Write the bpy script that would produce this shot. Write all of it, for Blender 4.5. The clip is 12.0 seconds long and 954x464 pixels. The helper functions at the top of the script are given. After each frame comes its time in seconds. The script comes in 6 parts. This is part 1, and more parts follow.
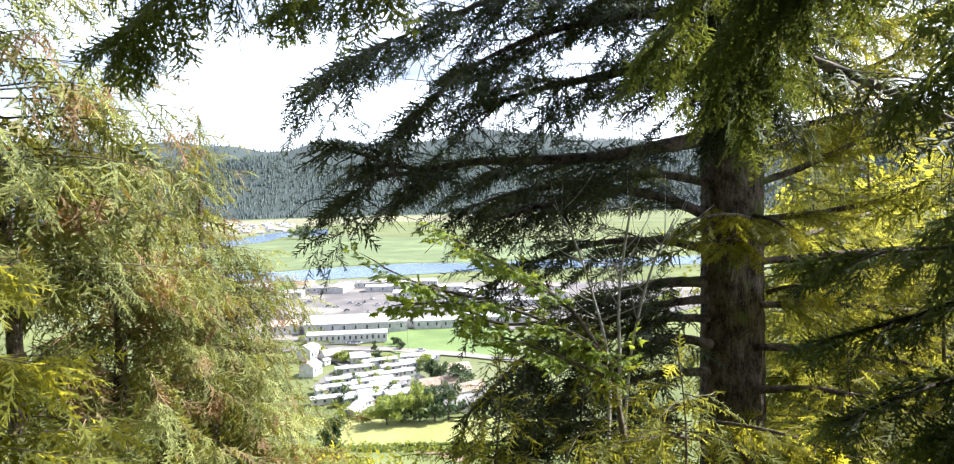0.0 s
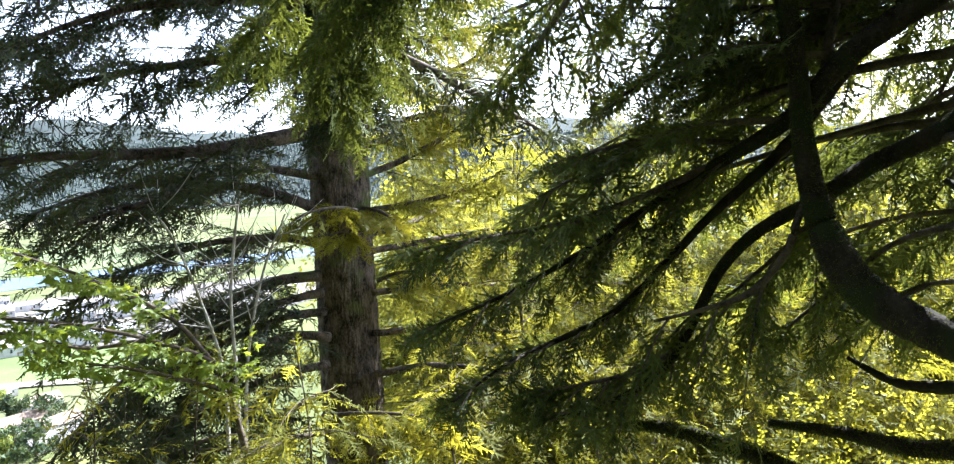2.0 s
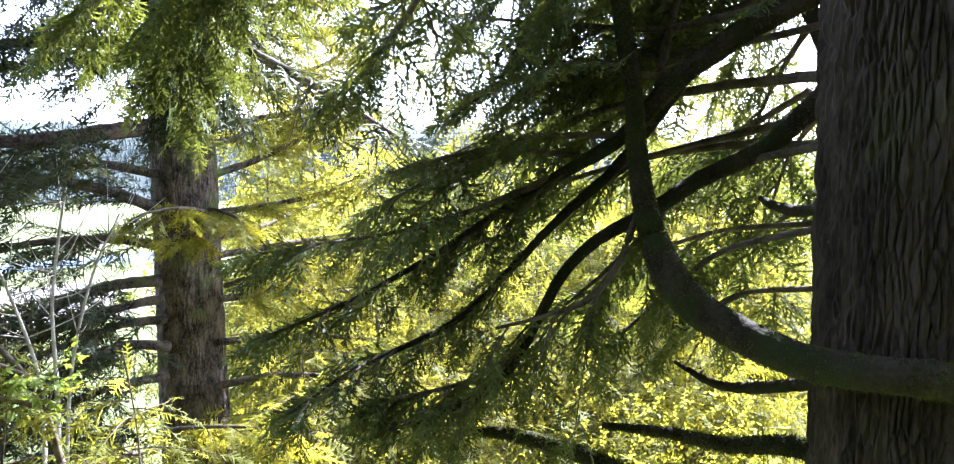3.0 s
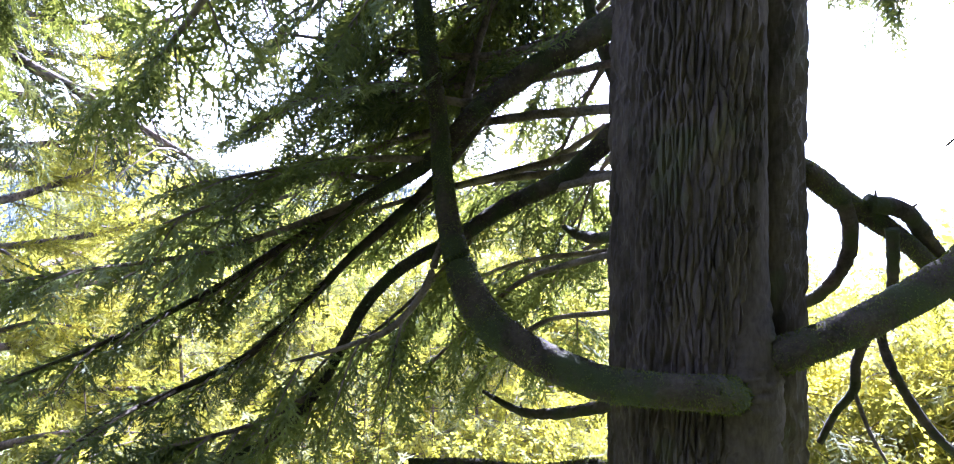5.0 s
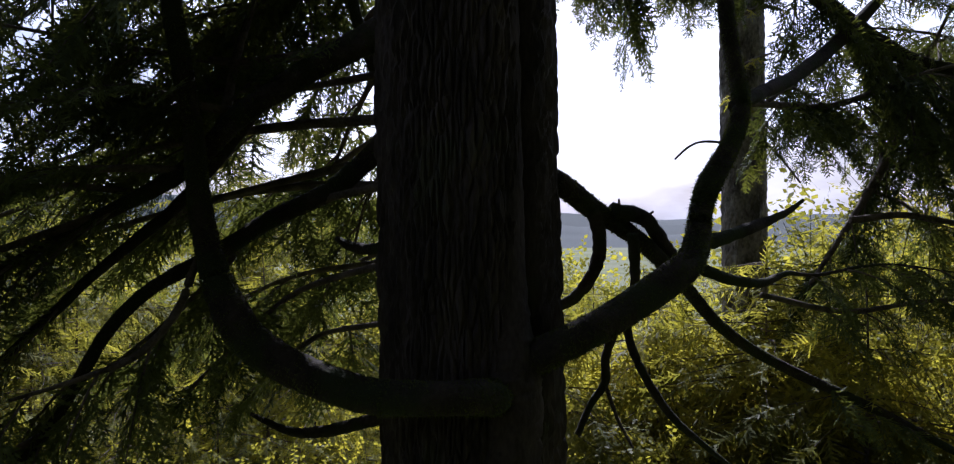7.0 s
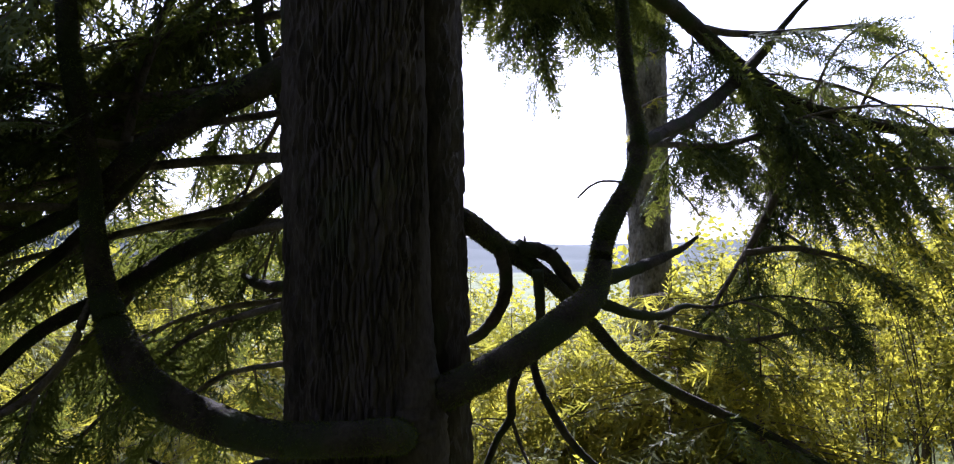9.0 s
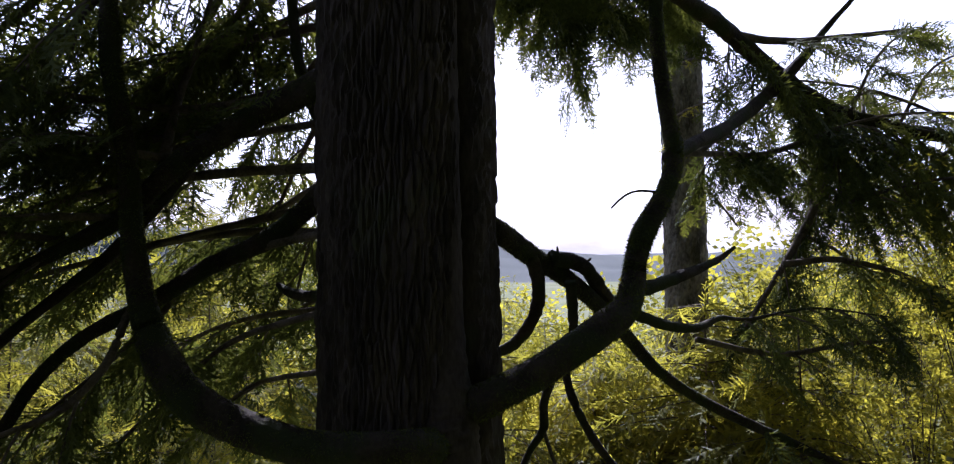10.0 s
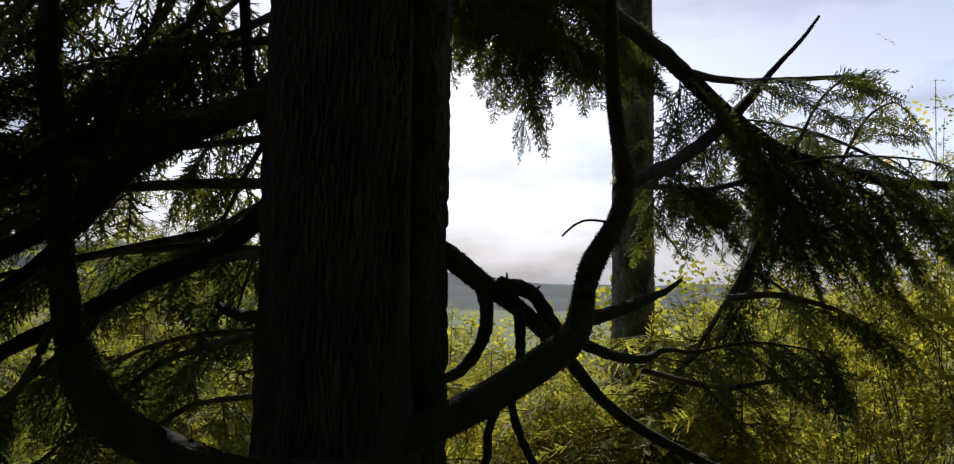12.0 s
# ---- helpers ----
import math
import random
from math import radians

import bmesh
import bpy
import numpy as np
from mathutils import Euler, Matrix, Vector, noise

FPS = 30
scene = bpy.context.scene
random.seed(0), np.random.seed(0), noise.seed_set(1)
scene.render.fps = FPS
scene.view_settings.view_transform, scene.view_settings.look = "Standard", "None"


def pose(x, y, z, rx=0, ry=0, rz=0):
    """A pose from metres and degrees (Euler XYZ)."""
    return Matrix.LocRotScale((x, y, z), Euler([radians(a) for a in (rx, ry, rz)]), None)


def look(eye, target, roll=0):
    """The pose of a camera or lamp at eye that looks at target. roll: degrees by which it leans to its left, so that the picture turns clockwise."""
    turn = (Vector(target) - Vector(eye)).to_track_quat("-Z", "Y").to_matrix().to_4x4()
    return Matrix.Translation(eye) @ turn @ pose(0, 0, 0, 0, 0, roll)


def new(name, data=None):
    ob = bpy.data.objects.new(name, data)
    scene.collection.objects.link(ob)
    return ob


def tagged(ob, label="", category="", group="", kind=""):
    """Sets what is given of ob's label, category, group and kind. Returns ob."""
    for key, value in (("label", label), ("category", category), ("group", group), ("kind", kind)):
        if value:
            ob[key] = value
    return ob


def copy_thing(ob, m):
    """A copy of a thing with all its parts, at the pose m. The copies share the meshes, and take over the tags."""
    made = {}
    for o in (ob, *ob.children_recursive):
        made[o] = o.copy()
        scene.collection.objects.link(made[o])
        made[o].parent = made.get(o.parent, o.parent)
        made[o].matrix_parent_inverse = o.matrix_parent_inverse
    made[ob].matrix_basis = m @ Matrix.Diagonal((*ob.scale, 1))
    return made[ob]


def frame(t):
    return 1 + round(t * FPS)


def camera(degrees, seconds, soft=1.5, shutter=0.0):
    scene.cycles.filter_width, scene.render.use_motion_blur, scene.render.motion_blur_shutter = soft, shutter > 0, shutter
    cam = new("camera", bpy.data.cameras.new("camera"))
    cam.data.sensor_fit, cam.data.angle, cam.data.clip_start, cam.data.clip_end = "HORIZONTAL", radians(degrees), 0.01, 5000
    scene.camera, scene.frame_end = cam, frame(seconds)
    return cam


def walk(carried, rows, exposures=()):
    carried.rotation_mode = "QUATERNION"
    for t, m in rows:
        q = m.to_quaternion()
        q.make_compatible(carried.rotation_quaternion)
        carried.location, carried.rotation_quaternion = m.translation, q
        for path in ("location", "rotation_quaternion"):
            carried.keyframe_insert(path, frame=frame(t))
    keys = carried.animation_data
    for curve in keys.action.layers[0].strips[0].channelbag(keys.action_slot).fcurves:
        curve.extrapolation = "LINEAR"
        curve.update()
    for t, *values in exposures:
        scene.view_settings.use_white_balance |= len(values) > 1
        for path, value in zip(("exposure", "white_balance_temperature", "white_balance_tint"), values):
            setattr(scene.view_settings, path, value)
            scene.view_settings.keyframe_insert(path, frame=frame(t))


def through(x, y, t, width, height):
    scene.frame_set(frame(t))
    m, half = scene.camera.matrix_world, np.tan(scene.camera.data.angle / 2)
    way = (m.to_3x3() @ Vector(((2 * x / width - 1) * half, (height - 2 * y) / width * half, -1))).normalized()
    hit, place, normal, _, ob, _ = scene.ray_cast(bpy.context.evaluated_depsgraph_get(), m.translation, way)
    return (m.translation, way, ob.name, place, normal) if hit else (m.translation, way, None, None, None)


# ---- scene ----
# ---- camera ----
cam = camera(68.0, 12.0, soft=1.2)
# seconds, eye, yaw, pitch and roll in degrees
PATH = [
    (0, (0.000, 0.000, 1.644), 0.26, -3.33, -1.31),
    (0.5, (-0.014, 0.008, 1.639), -4.04, -3.08, -1.58),
    (1, (0.000, 0.077, 1.641), -15.97, -3.45, 0.30),
    (1.5, (0.041, 0.173, 1.652), -22.04, -4.14, -2.03),
    (2, (0.081, 0.207, 1.649), -30.32, -4.87, -2.62),
    (2.5, (0.157, 0.227, 1.654), -35.96, -5.02, -1.53),
    (2.7, (0.162, 0.215, 1.654), -38.64, -5.00, -1.13),
    (4.3, (0.336, 0.168, 1.541), -46.65, -2.90, 0.39),
    (4.5, (0.356, 0.193, 1.555), -49.08, -2.51, 0.06),
    (5, (0.344, 0.189, 1.556), -54.90, -1.16, 0.12),
    (5.5, (0.367, 0.169, 1.545), -60.52, -0.63, -0.07),
    (6, (0.400, 0.122, 1.543), -63.98, -0.34, -0.13),
    (6.5, (0.439, 0.086, 1.551), -69.31, -0.28, -0.27),
    (7, (0.438, 0.067, 1.558), -70.70, -0.42, -0.92),
    (7.5, (0.468, 0.077, 1.550), -75.58, -0.02, -2.26),
    (7.7, (0.461, 0.066, 1.548), -76.84, 0.05, -1.48),
    (9.3, (0.405, -0.033, 1.619), -76.38, 2.14, -0.85),
    (9.5, (0.408, -0.041, 1.607), -75.50, 2.56, -0.58),
    (10, (0.418, -0.020, 1.618), -74.25, 2.30, -0.81),
    (10.5, (0.428, 0.010, 1.611), -73.83, 3.08, -2.70),
    (11, (0.426, -0.003, 1.606), -72.54, 3.91, -2.29),
    (11.5, (0.430, 0.011, 1.618), -70.78, 3.88, -1.59),
    (12, (0.466, -0.012, 1.610), -78.24, 4.44, 1.00),
]


def view(eye, yaw, pitch, roll):
    y, p = radians(yaw), radians(pitch)
    ahead = Vector((-math.sin(y) * math.cos(p), math.cos(y) * math.cos(p), math.sin(p)))
    return look(eye, Vector(eye) + ahead, roll)


walk(cam, [(t, view(eye, yaw, pitch, roll)) for t, eye, yaw, pitch, roll in PATH],
     [(0.0, 1.85, 5600, 13), (1.0, 1.6, 5550, 12), (1.5, 1.55, 5500, 10), (2.0, 2.45, 5350, 12), (2.5, 2.9, 5250, 15), (4.5, 4.15, 4800, 32), (5.0, 3.75, 4800, 32),
      (5.5, 2.4, 4900, 34), (6.0, 0.95, 5000, 29), (6.5, 0.0, 5150, 27), (7.0, 0.5, 5150, 27), (7.5, 1.05, 5100, 29), (9.5, 1.6, 5050, 30),
      (10.0, 0.95, 5150, 30), (10.5, 0.55, 5250, 27), (11.5, 0.3, 5450, 24), (12.0, 0.05, 5650, 15)])

# ---- light ----
SUN_YAW, SUN_UP = 74.0, 44.0  # degrees clockwise from +y, and above the horizon
to_sun = Vector((math.sin(radians(SUN_YAW)) * math.cos(radians(SUN_UP)), math.cos(radians(SUN_YAW)) * math.cos(radians(SUN_UP)), math.sin(radians(SUN_UP))))
sun = new("sun", bpy.data.lights.new("sun", "SUN"))
sun.data.energy, sun.data.angle, sun.data.color = 5.0, radians(0.6), (1.0, 0.93, 0.8)
sun.matrix_world = look((0, 0, 60), Vector((0, 0, 60)) - to_sun)
world = bpy.data.worlds.new("world")
scene.world = world
world.use_nodes = True
wn, wl = world.node_tree.nodes, world.node_tree.links
wn.clear()
sky = wn.new("ShaderNodeTexSky")
sky.sky_type, sky.sun_disc = "NISHITA", False
sky.sun_elevation, sky.sun_rotation = radians(SUN_UP), radians(SUN_YAW)
sky.air_density, sky.dust_density, sky.ozone_density = 1.0, 4.0, 1.5
wc, wm = wn.new("ShaderNodeTexCoord"), wn.new("ShaderNodeMapping")
wm.inputs["Scale"].default_value = (3.0, 3.0, 9.0)
cloud, cramp, cmix = wn.new("ShaderNodeTexNoise"), wn.new("ShaderNodeValToRGB"), wn.new("ShaderNodeMix")
cloud.inputs["Scale"].default_value, cloud.inputs["Detail"].default_value = 1.3, 8.0
cramp.color_ramp.elements[0].position, cramp.color_ramp.elements[1].position = 0.22, 0.56
cmix.data_type = "RGBA"
veil = wn.new("ShaderNodeMix")  # cloud: the sky behind it, whiter and brighter
veil.data_type, veil.blend_type = "RGBA", "ADD"
veil.inputs["Factor"].default_value = 1.0
veil.inputs["B"].default_value = (10.5, 10.5, 10.6, 1)
back, wout = wn.new("ShaderNodeBackground"), wn.new("ShaderNodeOutputWorld")
back.inputs["Strength"].default_value = 0.052
wl.new(wc.outputs["Generated"], wm.inputs["Vector"])
wl.new(wm.outputs[0], cloud.inputs["Vector"])
wl.new(cloud.outputs["Fac"], cramp.inputs[0])
wsep, wlow, wmul = wn.new("ShaderNodeSeparateXYZ"), wn.new("ShaderNodeMapRange"), wn.new("ShaderNodeMath")
wlow.inputs["From Min"].default_value, wlow.inputs["From Max"].default_value = 0.22, 0.42
wlow.inputs["To Min"].default_value, wlow.inputs["To Max"].default_value = 1.0, 0.4
wmul.operation = "MULTIPLY"
wl.new(wc.outputs["Generated"], wsep.inputs[0])
wl.new(wsep.outputs["Z"], wlow.inputs["Value"])
wl.new(cramp.outputs[0], wmul.inputs[0])
wl.new(wlow.outputs[0], wmul.inputs[1])
wl.new(wmul.outputs[0], cmix.inputs["Factor"])
wl.new(sky.outputs[0], cmix.inputs["A"])
wl.new(sky.outputs[0], veil.inputs["A"])
wl.new(veil.outputs["Result"], cmix.inputs["B"])
wl.new(cmix.outputs["Result"], back.inputs[0])
wl.new(back.outputs[0], wout.inputs[0])

# ---- materials ----


def material(name, dark, light, scale=4.0, rough=0.8, bump=0.0, fine=40.0, through=0.0, stretch=(1, 1, 1), spots=None, metal=0.0, tint=0.0, gloss=0.3):
    """Two colours mixed by noise at two scales, with relief; through: the share of light that passes (leaves)."""
    m = bpy.data.materials.new(name)
    m.use_nodes = True
    n, l = m.node_tree.nodes, m.node_tree.links
    bsdf = n["Principled BSDF"]
    co, mp = n.new("ShaderNodeTexCoord"), n.new("ShaderNodeMapping")
    mp.inputs["Scale"].default_value = stretch
    l.new(co.outputs["Object"], mp.inputs["Vector"])
    big, small = n.new("ShaderNodeTexNoise"), n.new("ShaderNodeTexNoise")
    big.inputs["Scale"].default_value, small.inputs["Scale"].default_value = scale, fine
    big.inputs["Detail"].default_value, small.inputs["Detail"].default_value = 5.0, 4.0
    for t in (big, small):
        l.new(mp.outputs[0], t.inputs["Vector"])
    add = n.new("ShaderNodeMath")
    add.operation = "MULTIPLY_ADD"
    l.new(small.outputs["Fac"], add.inputs[0])
    add.inputs[1].default_value = 0.6
    l.new(big.outputs["Fac"], add.inputs[2])
    ramp = n.new("ShaderNodeValToRGB")
    ramp.color_ramp.elements[0].position, ramp.color_ramp.elements[1].position = 0.62, 0.98
    ramp.color_ramp.elements[0].color, ramp.color_ramp.elements[1].color = (*dark, 1), (*light, 1)
    l.new(add.outputs[0], ramp.inputs[0])
    colour = ramp.outputs[0]
    if spots:
        where, share, sscale = n.new("ShaderNodeTexNoise"), n.new("ShaderNodeValToRGB"), spots[1]
        where.inputs["Scale"].default_value, where.inputs["Detail"].default_value = sscale, 6.0
        l.new(co.outputs["Object"], where.inputs["Vector"])
        share.color_ramp.elements[0].position, share.color_ramp.elements[1].position = spots[2], spots[2] + 0.12
        l.new(where.outputs["Fac"], share.inputs[0])
        mix = n.new("ShaderNodeMix")
        mix.data_type = "RGBA"
        l.new(share.outputs[0], mix.inputs["Factor"])
        l.new(colour, mix.inputs["A"])
        mix.inputs["B"].default_value = (*spots[0], 1)
        colour = mix.outputs["Result"]
    if tint:
        info, hsv = n.new("ShaderNodeObjectInfo"), n.new("ShaderNodeHueSaturation")
        val = n.new("ShaderNodeMapRange")
        val.inputs["To Min"].default_value, val.inputs["To Max"].default_value = 1 - tint, 1 + tint
        l.new(info.outputs["Random"], val.inputs["Value"])
        l.new(val.outputs[0], hsv.inputs["Value"])
        l.new(colour, hsv.inputs["Color"])
        colour = hsv.outputs[0]
    l.new(colour, bsdf.inputs["Base Color"])
    bsdf.inputs["Roughness"].default_value, bsdf.inputs["Metallic"].default_value = rough, metal
    bsdf.inputs["Specular IOR Level"].default_value = gloss
    if bump:
        b = n.new("ShaderNodeBump")
        b.inputs["Strength"].default_value, b.inputs["Distance"].default_value = 0.8, bump
        l.new(add.outputs[0], b.inputs["Height"])
        l.new(b.outputs[0], bsdf.inputs["Normal"])
    if through:
        tr, mx = n.new("ShaderNodeBsdfTranslucent"), n.new("ShaderNodeMixShader")
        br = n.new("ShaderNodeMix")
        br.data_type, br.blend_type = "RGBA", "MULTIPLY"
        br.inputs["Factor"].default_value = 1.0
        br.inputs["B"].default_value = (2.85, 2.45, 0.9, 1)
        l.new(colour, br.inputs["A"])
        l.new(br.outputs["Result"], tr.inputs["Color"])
        mx.inputs[0].default_value = through
        l.new(bsdf.outputs[0], mx.inputs[1])
        l.new(tr.outputs[0], mx.inputs[2])
        l.new(mx.outputs[0], n["Material Output"].inputs["Surface"])
    return m


BARK = material("furrowed_bark", (0.022, 0.017, 0.0135), (0.068, 0.053, 0.043), 7, 0.95, 0.006, 60, stretch=(1, 1, 0.35), spots=((0.05, 0.052, 0.03), 3.0, 0.6))
SCALY = material("scaly_bark", (0.022, 0.017, 0.013), (0.19, 0.147, 0.117), 9, 0.95, 0.02, 50, stretch=(1, 1, 0.6), spots=((0.10, 0.12, 0.04), 2.5, 0.58))
# scaly bark with pale flecks, its colour lightened to imitate light and haze
HAZED_BARK = material("hazed_flecked_bark", (0.06, 0.052, 0.043), (0.28, 0.25, 0.215), 9, 0.95, 0.02, 50, stretch=(1, 1, 0.6), spots=((0.3, 0.3, 0.26), 6.0, 0.6))
MOSSY = material("mossy_limb_bark", (0.017, 0.0135, 0.0095), (0.054, 0.042, 0.029), 9, 0.95, 0.015, 60, spots=((0.028, 0.035, 0.011), 5.0, 0.47))
BROWN_TWIG = material("dead_brown_twigs", (0.10, 0.06, 0.035), (0.24, 0.15, 0.09), 6, 0.9, 0.003, 60)
TWIG = material("twig_bark", (0.05, 0.04, 0.03), (0.15, 0.12, 0.09), 12, 0.9, 0.003, 90)
PALE_TWIG = material("pale_twig_bark", (0.25, 0.22, 0.18), (0.5, 0.47, 0.42), 10, 0.85, 0.002, 80)
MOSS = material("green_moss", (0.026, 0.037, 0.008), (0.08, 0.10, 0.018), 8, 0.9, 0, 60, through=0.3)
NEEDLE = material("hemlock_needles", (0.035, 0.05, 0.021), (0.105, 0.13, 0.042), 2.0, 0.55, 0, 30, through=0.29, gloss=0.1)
# spruce needles: sun and shade put into lighter and darker colours
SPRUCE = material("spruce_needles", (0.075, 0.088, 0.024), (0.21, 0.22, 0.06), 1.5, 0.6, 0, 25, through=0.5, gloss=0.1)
DUSK = material("shaded_spruce_needles", (0.03, 0.042, 0.026), (0.085, 0.1, 0.048), 1.5, 0.55, 0, 25, through=0.16, gloss=0.1)
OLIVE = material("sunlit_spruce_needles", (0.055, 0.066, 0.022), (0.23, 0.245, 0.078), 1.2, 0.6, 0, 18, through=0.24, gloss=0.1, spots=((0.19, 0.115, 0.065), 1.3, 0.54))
# leaf and hemlock tones with sunlight mixed in as brighter, yellower colour
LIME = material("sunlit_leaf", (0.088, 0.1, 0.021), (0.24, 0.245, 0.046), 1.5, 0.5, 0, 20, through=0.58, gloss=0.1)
GREEN = material("lit_hemlock_needles", (0.065, 0.078, 0.02), (0.175, 0.185, 0.044), 1.5, 0.6, 0, 20, through=0.5, gloss=0.1)
MAPLE = material("maple_leaf", (0.10, 0.145, 0.03), (0.17, 0.22, 0.05), 3, 0.45, 0, 30, through=0.5)
GROUND = material("forest_ground_and_grass", (0.062, 0.075, 0.022), (0.125, 0.143, 0.042), 0.02, 0.95, 0.1, 1.5, spots=((0.12, 0.13, 0.06), 0.006, 0.5))

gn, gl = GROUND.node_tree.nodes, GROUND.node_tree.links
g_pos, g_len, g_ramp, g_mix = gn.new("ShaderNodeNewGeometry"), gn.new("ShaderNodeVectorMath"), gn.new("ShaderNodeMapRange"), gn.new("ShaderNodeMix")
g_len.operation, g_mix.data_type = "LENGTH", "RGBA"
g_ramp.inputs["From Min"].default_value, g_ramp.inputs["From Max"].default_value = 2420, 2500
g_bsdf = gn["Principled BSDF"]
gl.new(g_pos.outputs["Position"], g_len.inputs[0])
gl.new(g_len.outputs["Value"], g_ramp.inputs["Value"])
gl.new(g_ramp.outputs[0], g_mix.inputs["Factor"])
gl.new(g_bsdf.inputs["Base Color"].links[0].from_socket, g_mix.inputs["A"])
g_mix.inputs["B"].default_value = (0.035, 0.046, 0.042, 1)  # forest floor of the hills, lifted blue-grey to read as hazy
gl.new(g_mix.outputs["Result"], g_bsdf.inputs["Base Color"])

# ---- mesh helpers ----


def shape(name, verts, faces, mat, parent=None, label="", smooth=False):
    """One mesh object from arrays; faces all of one corner count."""
    me = bpy.data.meshes.new(name)
    v, f = np.asarray(verts, np.float32).reshape(-1, 3), np.asarray(faces, np.int32)
    k = f.shape[1]
    me.vertices.add(len(v))
    me.vertices.foreach_set("co", v.ravel())
    me.loops.add(f.size)
    me.loops.foreach_set("vertex_index", f.ravel())
    me.polygons.add(len(f))
    me.polygons.foreach_set("loop_start", np.arange(0, f.size, k, dtype=np.int32))
    me.polygons.foreach_set("loop_total", np.full(len(f), k, np.int32))
    me.polygons.foreach_set("use_smooth", np.full(len(f), smooth, bool))
    me.update(calc_edges=True)
    me.materials.append(mat)
    ob = new(name, me)
    ob.parent = parent
    if label:
        ob["label"] = label
    return ob


def part(name, bm, mat, parent, label=""):
    me = bpy.data.meshes.new(name)
    bm.to_mesh(me)
    bm.free()
    me.materials.append(mat)
    ob = new(name, me)
    ob.parent = parent
    if label:
        ob["label"] = label
    return ob


def thing(name, x, y, z, label, category, group="", turn=0.0):
    ob = new(name)
    ob.matrix_world = pose(x, y, z, 0, 0, turn)
    return tagged(ob, label, category, group)


def spline(points, steps=6):
    """Points (x, y, z, r) along a smooth curve through the given ones."""
    p = np.asarray(points, float)
    p = np.vstack([2 * p[0] - p[1], p, 2 * p[-1] - p[-2]])
    out = []
    for i in range(1, len(p) - 2):
        a, b, c, d = p[i - 1 : i + 3]
        for s in np.arange(steps) / steps:
            out.append(0.5 * (2 * b + (c - a) * s + (2 * a - 5 * b + 4 * c - d) * s**2 + (3 * b - a - 3 * c + d) * s**3))
    out.append(p[-2])
    out = np.array(out)
    out[:, 3] = np.maximum(out[:, 3], 0.0015)
    return out


def tube(path, sides=8, rough=0.0, seed=0):
    """Verts and quads of a round branch along a path (x, y, z, r), with lumps."""
    p = np.asarray(path, float)
    rng = np.random.default_rng(seed)
    t = np.gradient(p[:, :3], axis=0)
    t[0], t[-1] = t[min(1, len(t) - 1)], t[-2]
    t /= np.linalg.norm(t, axis=1, keepdims=True) + 1e-9
    up = np.where(np.abs(t[:, 2:]) > 0.9, [[1.0, 0, 0]], [[0, 0, 1.0]])
    u = np.cross(t, up)
    u /= np.linalg.norm(u, axis=1, keepdims=True) + 1e-9
    w = np.cross(t, u)
    a = np.linspace(0, 2 * np.pi, sides, endpoint=False)
    r = p[:, 3, None] * (1 + rough * rng.uniform(-1, 1, (len(p), sides)))
    v = p[:, None, :3] + r[..., None] * (np.cos(a)[None, :, None] * u[:, None] + np.sin(a)[None, :, None] * w[:, None])
    n = len(p)
    i, j = np.meshgrid(np.arange(n - 1), np.arange(sides), indexing="ij")
    k = (j + 1) % sides
    f = np.stack([i * sides + j, i * sides + k, (i + 1) * sides + k, (i + 1) * sides + j], -1).reshape(-1, 4)
    return v.reshape(-1, 3), f


def joined(pieces):
    vs, fs, n = [], [], 0
    for v, f in pieces:
        vs.append(v)
        fs.append(np.asarray(f) + n)
        n += len(v)
    return np.vstack(vs), np.vstack(fs)


def limb(name, points, mat, parent, sides=10, rough=0.1, steps=8, label=""):
    path = spline(points, steps)
    ends = path[[0, -1]] * [1, 1, 1, 0.02]
    v, f = tube(np.vstack([ends[:1], path, ends[1:]]), sides, rough, len(bpy.data.objects))
    shape(name, v, f, mat, parent, label, True)
    return path


# ---- foliage ----


def placed(template, at, frames):
    """A template laid at many places with many turns (n, 3, 3), rows of which are its axes."""
    v, f = template
    out = np.einsum("vk,nkc->nvc", v, frames) + at[:, None]
    n = len(at)
    return out.reshape(-1, 3), (f[None] + (np.arange(n) * len(v))[:, None, None]).reshape(-1, 3)


def frames_for(dirs, scale, rng, tilt=0.6):
    """Axes with x along dirs and z near up, rolled a little."""
    d = dirs / (np.linalg.norm(dirs, axis=1, keepdims=True) + 1e-9)
    y = np.cross([[0, 0, 1.0]], d)
    bad = np.linalg.norm(y, axis=1) < 0.05
    y[bad] = [1, 0, 0]
    y /= np.linalg.norm(y, axis=1, keepdims=True)
    z = np.cross(d, y)
    a = rng.normal(0, tilt, len(d))[:, None]
    y, z = y * np.cos(a) + z * np.sin(a), z * np.cos(a) - y * np.sin(a)
    return np.stack([d, y, z], 1) * np.asarray(scale)[:, None, None]


